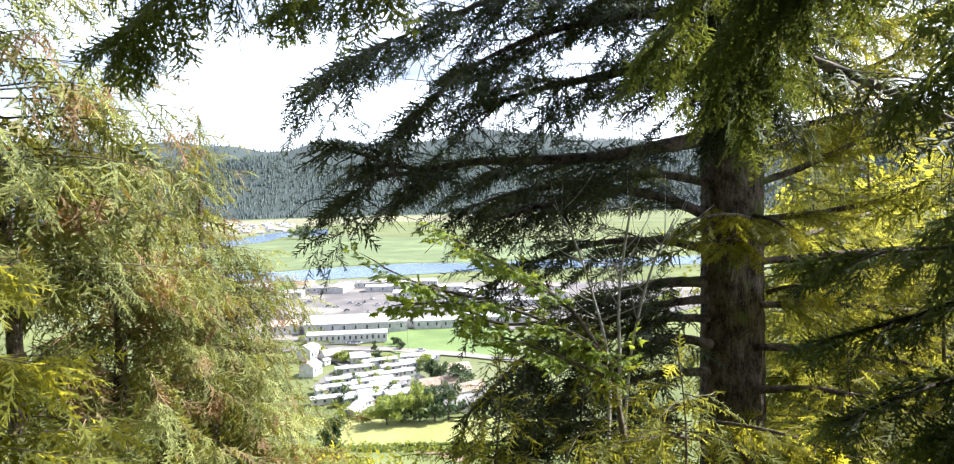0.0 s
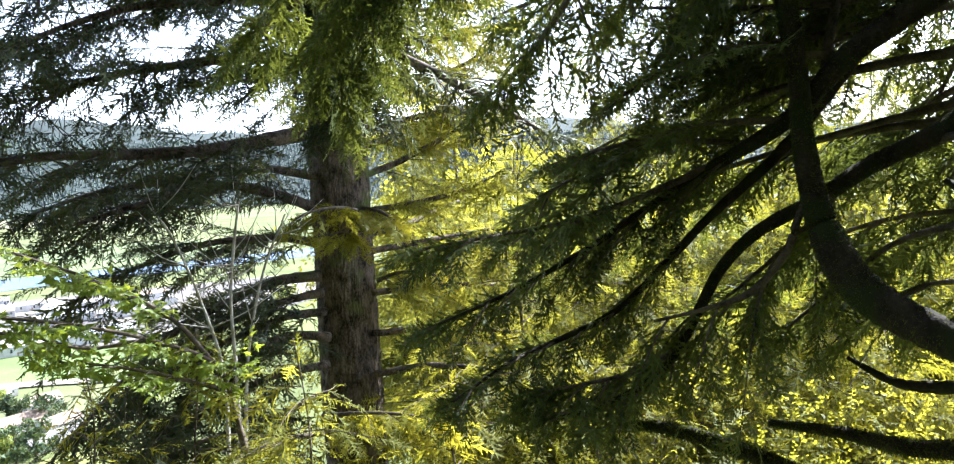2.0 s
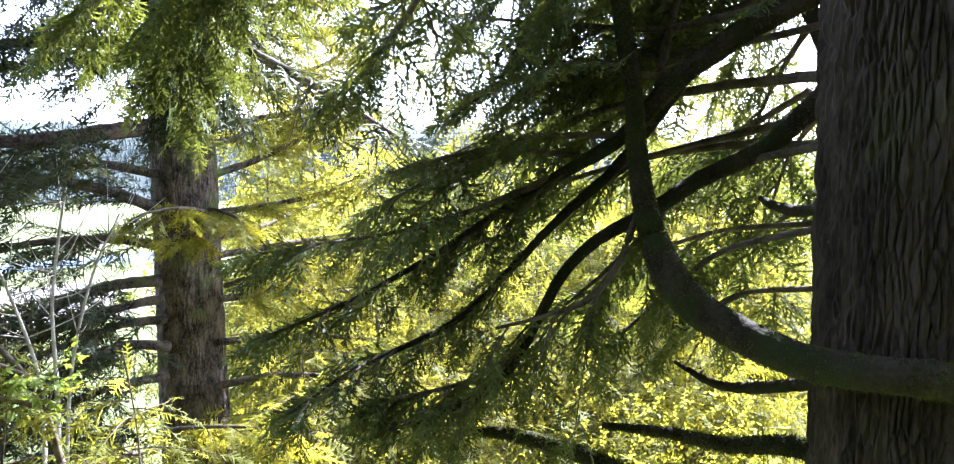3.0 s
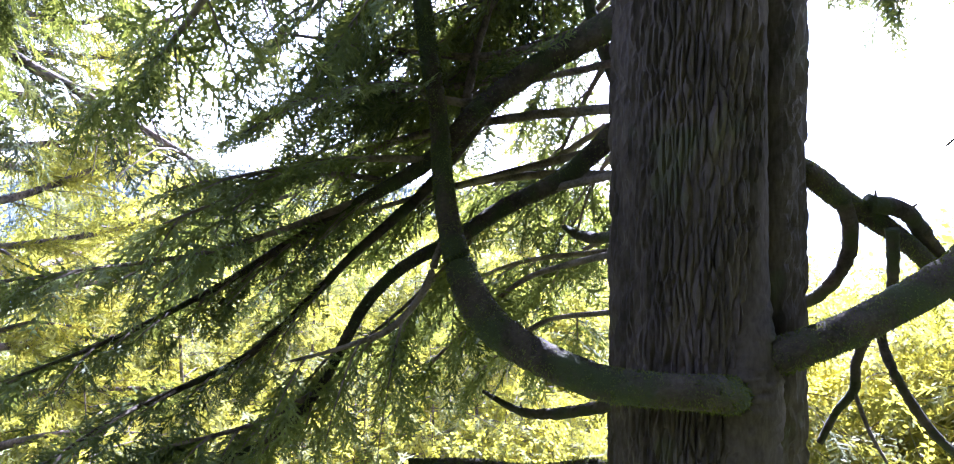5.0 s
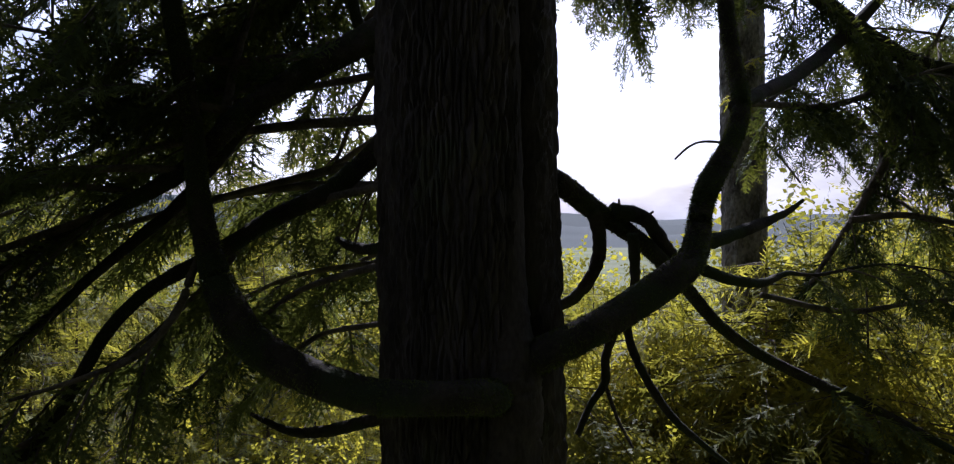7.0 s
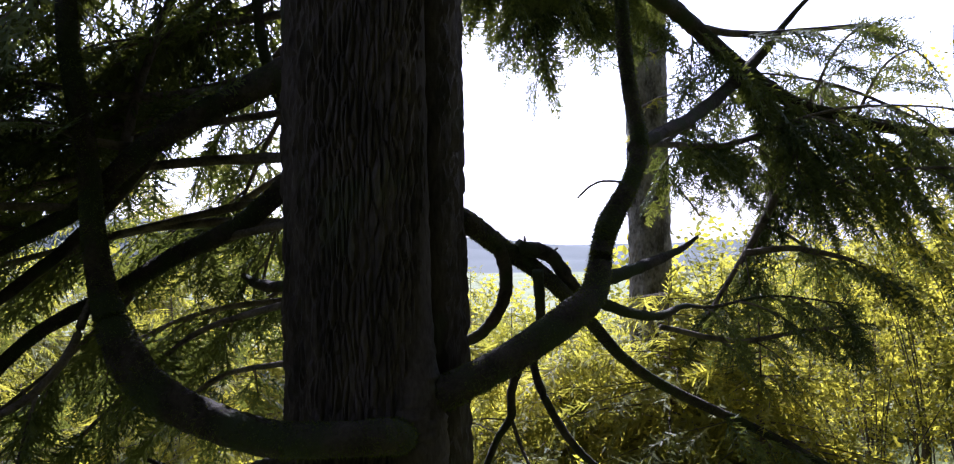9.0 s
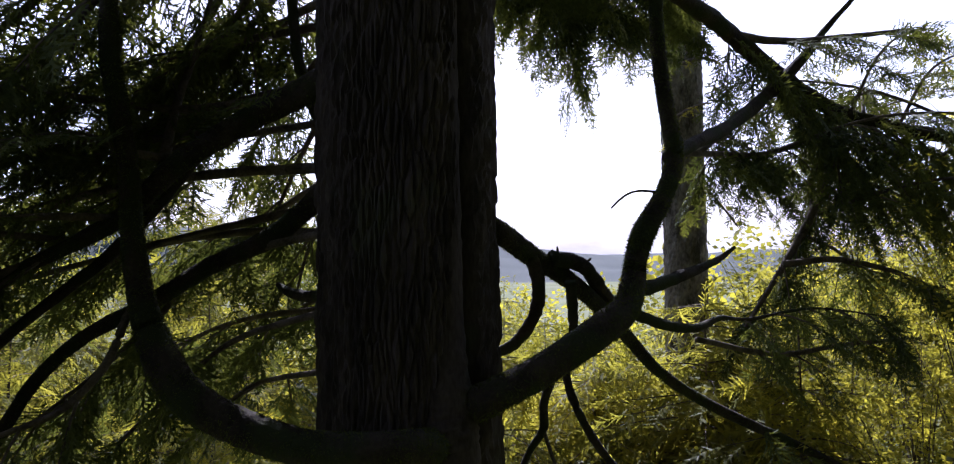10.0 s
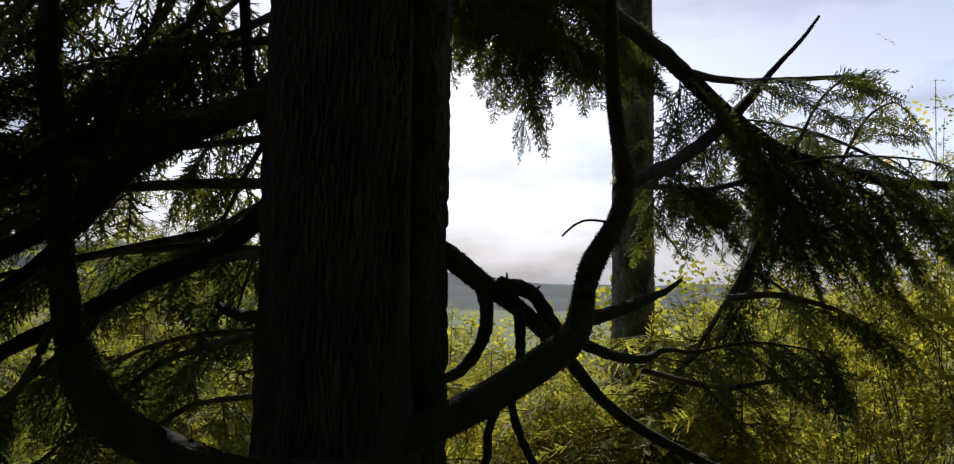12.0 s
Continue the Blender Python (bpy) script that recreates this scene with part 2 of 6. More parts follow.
class Crown:
    """Gathers sprays and thin twigs, then makes one mesh of each."""

    def __init__(self, templates, seed, angle=(0.45, 1.05), tilt=0.6, rise=0.06):
        self.rise = rise
        self.tilt, self.angle, self.templates, self.rng = tilt, angle, templates, np.random.default_rng(seed)
        self.at, self.dirs, self.scale, self.twigs = [], [], [], []

    def add(self, at, way, scale):
        self.at.append(at), self.dirs.append(way), self.scale.append(scale)

    def dress(self, path, begin=0.15, step=0.09, reach=0.5, droop=0.5, scale=1.0, side=1.0, hang=0.0, keep=1.0):
        """Side twigs with sprays along a limb (points x, y, z, r): reach is their length, droop how far they fall."""
        p, rng = np.asarray(path)[:, :3], self.rng
        seg = np.r_[0, np.cumsum(np.linalg.norm(np.diff(p, axis=0), axis=1))]
        total = seg[-1]
        s, k = begin * total, 0
        while s < total:
            at = np.array([np.interp(s, seg, p[:, c]) for c in range(3)])
            nxt = np.array([np.interp(min(s + 0.05, total), seg, p[:, c]) for c in range(3)])
            way = nxt - at if s + 0.05 <= total else at - np.array([np.interp(s - 0.05, seg, p[:, c]) for c in range(3)])
            way /= np.linalg.norm(way) + 1e-9
            flat = np.cross(way, [0, 0, 1.0])
            flat /= np.linalg.norm(flat) + 1e-9
            k += 1
            if rng.random() < keep:
                a = rng.uniform(*self.angle) * (1 if k % 2 else -1) * side
                out = way * math.cos(a) + flat * math.sin(a) + np.array([0, 0, -hang - rng.uniform(-0.1, 0.2)])
                out /= np.linalg.norm(out)
                ln = reach * rng.uniform(0.55, 1.2) * (1.1 - 0.5 * (s / total - begin) / (1.01 - begin))
                self.add(at, out + np.array([0, 0, -0.3 * droop * rng.random()]), ln * scale)
            s += step * rng.uniform(0.7, 1.3)
        d = p[-1] - p[-2]
        self.add(p[-1], d / (np.linalg.norm(d) + 1e-9), 0.7 * reach * scale)

    def bough(self, path, begin=0.15, every=0.13, reach=0.7, frond=0.34, step=0.05, droop=0.4, hang=0.15, keep=1.0):
        """Secondary branchlets along a limb, alternate and drooping, each set with fronds."""
        p, rng = np.asarray(path)[:, :3], self.rng
        seg = np.r_[0, np.cumsum(np.linalg.norm(np.diff(p, axis=0), axis=1))]
        total, k = seg[-1], 0
        s = begin * total
        while s < total:
            at = np.array([np.interp(s, seg, p[:, c]) for c in range(3)])
            way = np.array([np.interp(min(s + 0.06, total), seg, p[:, c]) - np.interp(s - 0.06, seg, p[:, c]) for c in range(3)])
            way /= np.linalg.norm(way) + 1e-9
            flat = np.cross(way, [0, 0, 1.0])
            flat /= np.linalg.norm(flat) + 1e-9
            k += 1
            if rng.random() < keep:
                a = rng.uniform(*self.angle) * (1 if k % 2 else -1)
                out = way * math.cos(a) + flat * math.sin(a) + np.array([0, 0, -hang * rng.uniform(0.4, 1.3) + rng.normal(0, self.rise)])
                out /= np.linalg.norm(out)
                ln = reach * rng.uniform(0.5, 1.2) * (1.15 - 0.65 * (s / total - begin) / (1.01 - begin))
                q = np.linspace(0, 1, 5)[:, None]
                line = at + out * ln * q + np.array([0, 0, -droop * ln]) * q**2 + rng.normal(0, 0.02, 3) * q
                self.twigs.append(np.c_[line, np.linspace(0.007, 0.002, 5)])
                self.dress(line, 0.1, step, frond, droop, 1.0, 1.0, 0.25 * hang, 1.0)
            s += every * rng.uniform(0.6, 1.4)
        self.dress(p[-3:], 0.2, step, frond, droop, 1.0, 1.0, 0.25 * hang, 1.0)

    def build(self, parent, mat, twig_mat, name="foliage", label=""):
        at, dirs, scale = np.array(self.at), np.array(self.dirs), np.array(self.scale)
        fr = frames_for(dirs, scale, self.rng, self.tilt)
        pick = self.rng.integers(0, len(self.templates), len(at))
        v, f = joined([placed(t, at[pick == i], fr[pick == i]) for i, t in enumerate(self.templates) if (pick == i).any()])
        tagged(shape(name, v, f, mat, parent, label), kind="stuff")
        if self.twigs:
            v, f = joined([tube(t, 4) for t in self.twigs])
            tagged(shape("twigwork", v, f, twig_mat, parent), kind="stuff")


def lance(at, way, length, width, roll):
    """A narrow pointed blade of two triangles."""
    way = way / np.linalg.norm(way)
    w = np.cross([0, 0, 1.0], way)
    w /= np.linalg.norm(w) + 1e-9
    w = (w * math.cos(roll) + np.cross(way, w) * math.sin(roll)) * width / 2
    mid = at + way * length * 0.4
    return np.array([at, mid + w, mid - w, at + way * length]), np.array([[0, 1, 2], [1, 3, 2]])


def frond(seed, pairs=15, side=0.36, width=0.032, rise=0.1, droop=0.16, spread=52):
    """A flat spray of unit length: close-set pointed side twigs, each forked once, bent down towards the tip."""
    rng = np.random.default_rng(seed)
    o = np.zeros(3)
    pieces = [lance(o, np.array([1.0, 0, 0]), 1.0, 0.03, 0.0)]
    for k in range(2 * pairs):
        u = 0.03 + 0.94 * (k + rng.uniform(-0.4, 0.4)) / (2 * pairs)
        ln = side * min(1.0, 0.4 + 2.5 * u) * max(0.05, 1.02 - u) ** 0.7 * rng.uniform(0.55, 1.2) + 0.04
        s = 1 if k % 2 else -1
        a = radians(spread + rng.normal(0, 8)) * s
        way = np.array([math.cos(a), math.sin(a), rng.normal(-0.03, rise)])
        at = np.array([max(u, 0.0), 0, 0])
        pieces.append(lance(at, way, ln, width, rng.normal(0, 0.4)))
        a2 = a + rng.choice([-1, 1]) * rng.uniform(0.5, 0.85)
        pieces.append(lance(at + way * ln * rng.uniform(0.25, 0.5), np.array([math.cos(a2), math.sin(a2), rng.normal(-0.03, 1.5 * rise)]), ln * rng.uniform(0.35, 0.6), width * 0.85, rng.normal(0, 0.4)))
    v, f = joined(pieces)
    v[:, 1] += rng.normal(0, 0.1) * v[:, 0] ** 2
    v[:, 2] -= droop * (v[:, 0] ** 2 + 0.5 * np.abs(v[:, 1]))
    return v, f


def toothed(at, way, length, width, step, roll):
    """A needled twig: a row of forward-pointing teeth along a straight line, broad at its foot and fine at its tip."""
    way = way / np.linalg.norm(way)
    w = np.cross([0, 0, 1.0], way)
    w /= np.linalg.norm(w) + 1e-9
    w = w * math.cos(roll) + np.cross(way, w) * math.sin(roll)
    n = max(2, int(length / step))
    u = (np.arange(n) + 0.1) * length / n
    half = (0.5 * width * (1.0 - 0.55 * u / length))[:, None] * w
    foot = at + u[:, None] * way
    tip = foot + way * (1.25 * length / n)
    return np.stack([foot + half, foot - half, tip], 1).reshape(-1, 3), np.arange(3 * n).reshape(-1, 3)


def spray(seed, pairs=9, side=0.36, width=0.062, step=0.052, rise=0.1, droop=0.16, spread=52, forked=True):
    """A flat conifer spray of unit length whose side twigs are needled and, on hemlock, forked, with gaps between them."""
    rng = np.random.default_rng(seed)
    pieces = [toothed(np.zeros(3), np.array([1.0, 0, 0]), 1.0, width, step * 1.5, 0.0), lance(np.zeros(3), np.array([1.0, 0, 0]), 0.9, 0.016, 0.0)]
    for k in range(2 * pairs):
        u = max(0.0, 0.04 + 0.92 * (k + rng.uniform(-0.45, 0.45)) / (2 * pairs))
        ln = side * min(1.0, 0.45 + 2.5 * u) * max(0.05, 1.02 - u) ** 0.75 * rng.uniform(0.5, 1.25) + 0.05
        a = radians(spread + rng.normal(0, 15)) * (1 if k % 2 else -1)
        way = np.array([math.cos(a), math.sin(a), rng.normal(-0.03, rise)])
        at = np.array([u, 0, 0])
        pieces.append(toothed(at, way, ln, width * rng.uniform(0.8, 1.15), step, rng.normal(0, 0.35)))
        if forked and ln > 0.16:
            a2 = a + rng.choice([-1, 1]) * rng.uniform(0.5, 0.9)
            pieces.append(toothed(at + way * ln * rng.uniform(0.3, 0.55), np.array([math.cos(a2), math.sin(a2), rng.normal(-0.03, 1.5 * rise)]), ln * rng.uniform(0.35, 0.55), width * 0.85, step, rng.normal(0, 0.35)))
    v, f = joined(pieces)
    v[:, 1] += rng.normal(0, 0.1) * v[:, 0] ** 2
    v[:, 2] -= droop * (v[:, 0] ** 2 + 0.5 * np.abs(v[:, 1]))
    return v, f


HEMLOCK = [spray(s) for s in range(10)]
SPRIG = [spray(s + 40, 7, 0.4, 0.07, 0.085, 0.2, 0.2, forked=False) for s in range(6)]
SPRUCE_SPRAY = [spray(s + 10, 9, 0.34, 0.06, 0.075, 0.3, 0.14, 48, False) for s in range(6)]
SHADE = [frond(s + 70, 2, 0.4, 0.2, 0.3, 0.3, 50) for s in range(4)]


def moss(path, parent, count, seed, long=0.02, low=0.4):
    """Short mossy strands on a limb, thickest on its upper side. low: share of the limb where it begins."""
    p, r = np.asarray(path), np.random.default_rng(seed)
    i = r.integers(0, len(p) - 1, count)
    u = r.random(count)[:, None]
    c = p[i] * (1 - u) + p[i + 1] * u
    t = p[i + 1, :3] - p[i, :3]
    t /= np.linalg.norm(t, axis=1, keepdims=True) + 1e-9
    d = r.normal(0, 1, (count, 3)) + [0, 0, low]
    d -= t * (d * t).sum(1, keepdims=True)
    d /= np.linalg.norm(d, axis=1, keepdims=True) + 1e-9
    at = c[:, :3] + d * c[:, 3:] * 0.95
    ln = long * r.uniform(0.3, 1.2, count)[:, None] * np.clip(c[:, 3:] / 0.05, 0.35, 1.0)
    tip = at + d * ln + r.normal(0, 0.4, (count, 3)) * ln + [0, 0, -0.004]
    w = np.cross(d, r.normal(0, 1, (count, 3)))
    w *= 0.0025 / (np.linalg.norm(w, axis=1, keepdims=True) + 1e-9)
    tri = np.stack([at + w, at - w, tip], 1)
    tagged(shape("moss", tri.reshape(-1, 3), np.arange(3 * count).reshape(-1, 3), MOSS, parent, "shaggy green moss"), kind="stuff")


# ---- the ground ----
VALLEY = -78.0


def ground_height(x, y):
    """Hillside under the trees, flat valley floor, wooded hills far behind."""
    x, y = np.asarray(x, float), np.asarray(y, float)
    s = 0.42 * x + 0.91 * y
    down = -0.45 * np.maximum(s, 0) + 0.2 * np.maximum(-s, 0)
    h = np.where(s > 0, np.maximum(down, VALLEY), np.minimum(down, 12))
    soft = 1.5
    h = np.where(s > 120, VALLEY + soft * np.log1p(np.exp(np.clip((down - VALLEY) / soft, -40, 40))), h)
    r = np.hypot(x, y)
    far = np.clip((r - 2500) / 700, 0, 1)
    low = np.where(x > 0, 1 - 0.75 * np.clip(np.arctan2(x, np.maximum(y, 1)) - 0.5, 0, 1), 1)
    hills = low * 235 + 25 * np.sin(x / 330 + 1) + 18 * np.sin(x / 140 + y / 210) + 12 * np.sin(x / 71 + 2)
    far2 = np.clip((r - 3500) / 900, 0, 1)
    more = 150 * low + 30 * np.sin(x / 520 + 2) + 12 * np.sin(x / 180)
    return h + np.where(r > 2400, far * far * (3 - 2 * far) * hills + far2 * far2 * (3 - 2 * far2) * more, 0)


rad = np.concatenate([np.linspace(0, 30, 34), np.geomspace(31, 400, 26), np.geomspace(410, 4800, 44)])
ang = np.linspace(0, 2 * np.pi, 361)[:-1]
R, A = np.meshgrid(rad, ang, indexing="ij")
X, Y = R * np.sin(A), R * np.cos(A)
Z = ground_height(X, Y)
lump = 0.12 * np.sin(X * 1.7 + np.sin(Y * 1.3)) * np.sin(Y * 2.1) * (R < 40)
gi, gj = np.meshgrid(np.arange(len(rad) - 1), np.arange(360), indexing="ij")
gk = (gj + 1) % 360
gf = np.stack([gi * 360 + gj, gi * 360 + gk, (gi + 1) * 360 + gk, (gi + 1) * 360 + gj], -1).reshape(-1, 4)[:, ::-1]
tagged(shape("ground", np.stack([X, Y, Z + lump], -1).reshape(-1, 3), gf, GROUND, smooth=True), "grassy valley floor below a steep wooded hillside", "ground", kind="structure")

# ---- the great tree ----
BX, BY, _ = (3.3, 1.17, 1.51)
SX, SY, _ = (3.46, 1, 1.51)


def bark_trunk(name, circles, z, sides, depth, mat, parent, seed, taper=0.012, plate=(0.024, 0.17), face=0.0):
    """A trunk whose outline is the union of round stems; long bark plates stand proud of narrow furrows. plate: width and height."""
    cx, cy, r0 = circles[0]
    turn = np.linspace(0, 2 * np.pi, sides, endpoint=False)
    a = turn - 0.5 * np.sin(turn) + face  # closest set on the open side
    base = np.full(sides, r0)
    for x, y, r in circles[1:]:
        dx, dy = x - cx, y - cy
        b = np.cos(a) * dx + np.sin(a) * dy
        disc = b * b - (dx * dx + dy * dy - r * r)
        other = np.where(disc > 0, b + np.sqrt(np.maximum(disc, 0)), 0)
        joint = a[(other > base) != (np.roll(other, 1) > np.roll(base, 1))]
        base = np.maximum(base, other)
        for q in joint:
            base = base - 0.11 * np.exp(-((np.angle(np.exp(1j * (a - q))) / 0.075) ** 2))
    rows = len(z)
    v = np.zeros((rows, sides, 3))
    wide = 1 - taper * (z - 1.6) + 0.25 * np.exp(-(z - z[0]) / 0.5)
    across, tall = r0 / plate[0], 1 / plate[1]
    for i in range(rows):
        for j in range(sides):
            ca, sa = math.cos(a[j]), math.sin(a[j])
            wob = 0.6 * noise.noise((ca * 4, sa * 4, z[i] * 4 + seed))
            near = noise.voronoi((ca * across + wob, sa * across - wob, z[i] * tall + 0.7 * wob + seed))[0]
            crack = min(1.0, (near[1] - near[0]) * 2.4)
            fine = noise.noise((ca * across * 2.2, sa * across * 2.2, z[i] * tall * 3 + seed))
            swell = noise.noise((ca * 2, sa * 2, z[i] * 0.8))
            r = base[j] * wide[i] + depth * (crack * (0.8 + 0.5 * wob) - 0.6) + 0.22 * depth * fine + 0.012 * swell
            v[i, j] = cx + r * ca, cy + r * sa, z[i]
    i, j = np.meshgrid(np.arange(rows - 1), np.arange(sides), indexing="ij")
    k = (j + 1) % sides
    f = np.stack([i * sides + j, i * sides + k, (i + 1) * sides + k, (i + 1) * sides + j], -1).reshape(-1, 4)
    return shape(name, v.reshape(-1, 3), f, mat, parent, "", False)


big = thing("conifer_tree", BX, BY, 0, "huge old hemlock with furrowed double trunk and mossy limbs", "tree")
big.matrix_world = Matrix()
bark_trunk("trunk", [(BX, BY, 0.33), (SX, SY, 0.255)], np.r_[np.linspace(-2, -0.2, 20), np.linspace(-0.17, 3.5, 205), np.linspace(3.6, 7.5, 30)], 240, 0.026, BARK, big, 3.0, face=3.46)
limb("stem", [(3.24, 0.96, -2, 0.21), (3.22, 0.945, 0.2, 0.155), (3.21, 0.935, 0.6, 0.15), (3.205, 0.93, 0.88, 0.155), (3.21, 0.93, 1.05, 0.13), (3.225, 0.935, 1.3, 0.1), (3.245, 0.945, 2.0, 0.092), (3.265, 0.955, 3.2, 0.088), (3.29, 0.965, 5, 0.082), (3.3, 0.97, 7.4, 0.07)], BARK, big, 30, 0.07, 14)
hem = Crown(HEMLOCK, 1, (0.3, 0.85), 0.75)
# limb that leaves the front of the trunk, sweeps aside and turns upright
b_path = limb("limb", [(3.38, 1.1, 0.84, 0.07), (3.2, 0.95, 0.87, 0.08), (3.07, 0.93, 0.89, 0.075), (2.96, 0.98, 0.91, 0.068), (2.86, 1.13, 0.92, 0.065), (2.81, 1.35, 0.93, 0.069), (2.76, 1.59, 1.01, 0.071), (2.72, 1.77, 1.11, 0.074), (2.72, 1.89, 1.24, 0.073), (2.74, 2, 1.46, 0.054), (2.75, 2.06, 1.72, 0.045), (2.76, 2.09, 1.98, 0.041), (2.73, 2.12, 2.27, 0.042), (2.71, 2.14, 2.49, 0.039), (2.68, 2.12, 2.86, 0.034), (2.55, 2.02, 3.39, 0.026)], MOSSY, big, 16, 0.05, 10)
r_path = limb("limb", [(3.3, 1.0, 0.9, 0.075), (3.24, 0.87, 0.99, 0.075), (3.26, 0.7, 1.07, 0.07), (3.4, 0.54, 1.15, 0.07), (3.65, 0.3, 1.31, 0.073), (3.81, 0.2, 1.42, 0.065), (3.92, 0.17, 1.62, 0.052), (3.98, 0.13, 1.75, 0.057), (4.13, 0.03, 1.95, 0.047), (4.27, -0.02, 2.16, 0.046), (4.35, 0.02, 2.45, 0.042), (4.39, 0.05, 2.75, 0.041), (4.36, 0.06, 3.13, 0.036), (4.29, 0.06, 3.74, 0.023)], MOSSY, big, 16, 0.05, 10)
limb("limb", [(3.86, 0.2, 1.45, 0.038), (4.07, 0.03, 1.5, 0.034), (4.26, -0.13, 1.56, 0.025), (4.4, -0.24, 1.61, 0.017), (4.45, -0.32, 1.67, 0.009)], MOSSY, big, 8, 0.12)
arch = limb("limb", [(3.65, 0.92, 1.81, 0.063), (3.59, 0.76, 1.74, 0.054), (3.77, 0.66, 1.64, 0.05), (3.94, 0.51, 1.52, 0.044), (4.05, 0.37, 1.38, 0.04), (4.2, 0.25, 1.22, 0.035), (4.38, 0.07, 0.99, 0.031), (4.59, -0.21, 0.78, 0.029), (4.78, -0.71, 0.52, 0.025), (4.91, -1.19, 0.24, 0.018), (4.89, -1.42, 0.07, 0.01)], MOSSY, big, 12, 0.06)
limb("limb", [(3.83, 0.57, 1.62, 0.044), (3.95, 0.44, 1.59, 0.039), (4.06, 0.37, 1.48, 0.037), (4.16, 0.3, 1.37, 0.032)], MOSSY, big, 8, 0.12)
limb("twig", [(3.86, 0.54, 1.62, 0.012), (3.84, 0.54, 1.68, 0.004)], TWIG, big, 5)
limb("twig", [(3.95, 0.44, 1.58, 0.011), (3.95, 0.39, 1.62, 0.005)], TWIG, big, 5)
limb("twig", [(4.15, 0.03, 1.95, 0.008), (4.1, 0.16, 1.96, 0.006), (4.05, 0.23, 1.93, 0.006), (4, 0.29, 1.87, 0.005)], TWIG, big, 5)
limb("limb", [(3.74, 0.65, 1.64, 0.034), (3.82, 0.63, 1.48, 0.035), (3.86, 0.67, 1.33, 0.033), (3.88, 0.76, 1.21, 0.030), (3.91, 0.86, 1.15, 0.027)], MOSSY, big, 8, 0.1)
limb("limb", [(3.78, 0.47, 1.51, 0.029), (3.84, 0.47, 1.36, 0.026), (3.88, 0.48, 1.24, 0.021), (3.91, 0.52, 1.06, 0.021), (3.88, 0.45, 0.86, 0.021), (3.9, 0.32, 0.65, 0.020), (3.92, 0.18, 0.52, 0.015), (3.93, 0.04, 0.41, 0.009)], MOSSY, big, 8, 0.1)
limb("limb", [(3.6, 0.53, 1.1, 0.022), (3.63, 0.58, 0.96, 0.020), (3.65, 0.59, 0.84, 0.020), (3.67, 0.66, 0.73, 0.017), (3.67, 0.72, 0.59, 0.015)], MOSSY, big, 8, 0.1)
limb("twig", [(3.65, 0.59, 0.84, 0.010), (3.62, 0.53, 0.69, 0.009), (3.6, 0.46, 0.57, 0.006)], TWIG, big, 5)
# limbs that cross against the sky
limb("limb", [(4.23, 0.01, 2.14, 0.036), (4.57, -0.13, 2.26, 0.040), (5.13, -0.38, 2.46, 0.045), (5.74, -0.72, 2.81, 0.047), (6.04, -0.98, 3.11, 0.036), (6.17, -1.14, 3.32, 0.024), (6.15, -1.35, 3.55, 0.016), (6.17, -1.48, 3.73, 0.011)], MOSSY, big, 8, 0.1)
cross = limb("limb", [(2.79, 0.76, 3.29, 0.043), (3.98, 0.49, 3.37, 0.053), (5.11, -0.05, 3.33, 0.06), (5.57, -0.38, 3.2, 0.061), (5.91, -0.7, 2.99, 0.061), (6.2, -1.16, 2.71, 0.055), (6.26, -1.47, 2.61, 0.043), (6.36, -1.91, 2.48, 0.038), (6.41, -2.4, 2.44, 0.032), (6.4, -2.94, 2.35, 0.019)], MOSSY, big, 8, 0.1)
l1 = limb("limb", [(4.23, 0.01, 2.15, 0.020), (4.77, -0.14, 2.23, 0.021), (5.36, -0.31, 2.3, 0.024), (5.83, -0.64, 2.35, 0.024), (6.05, -1.09, 2.5, 0.020)], TWIG, big, 6, 0.1)
drop = limb("limb", [(6.21, -1.14, 2.68, 0.033), (6.08, -1.1, 2.22, 0.036), (5.94, -0.93, 1.86, 0.031), (5.77, -0.71, 1.51, 0.022), (5.57, -0.46, 1.14, 0.013)], TWIG, big, 6, 0.1)
r3 = limb("limb", [(3.9, 0.21, 1.36, 0.030), (4.1, 0.04, 1.28, 0.029), (4.3, -0.11, 1.25, 0.025), (4.46, -0.24, 1.29, 0.015), (4.63, -0.4, 1.27, 0.011), (4.94, -0.78, 1.31, 0.008), (5.25, -1.25, 1.24, 0.004)], MOSSY, big, 6, 0.1)
r4 = limb("limb", [(4.39, -0.11, 1.18, 0.017), (4.85, -0.56, 1.05, 0.017), (5.09, -0.94, 1.08, 0.014), (5.32, -1.34, 1.1, 0.011)], TWIG, big, 6, 0.1)
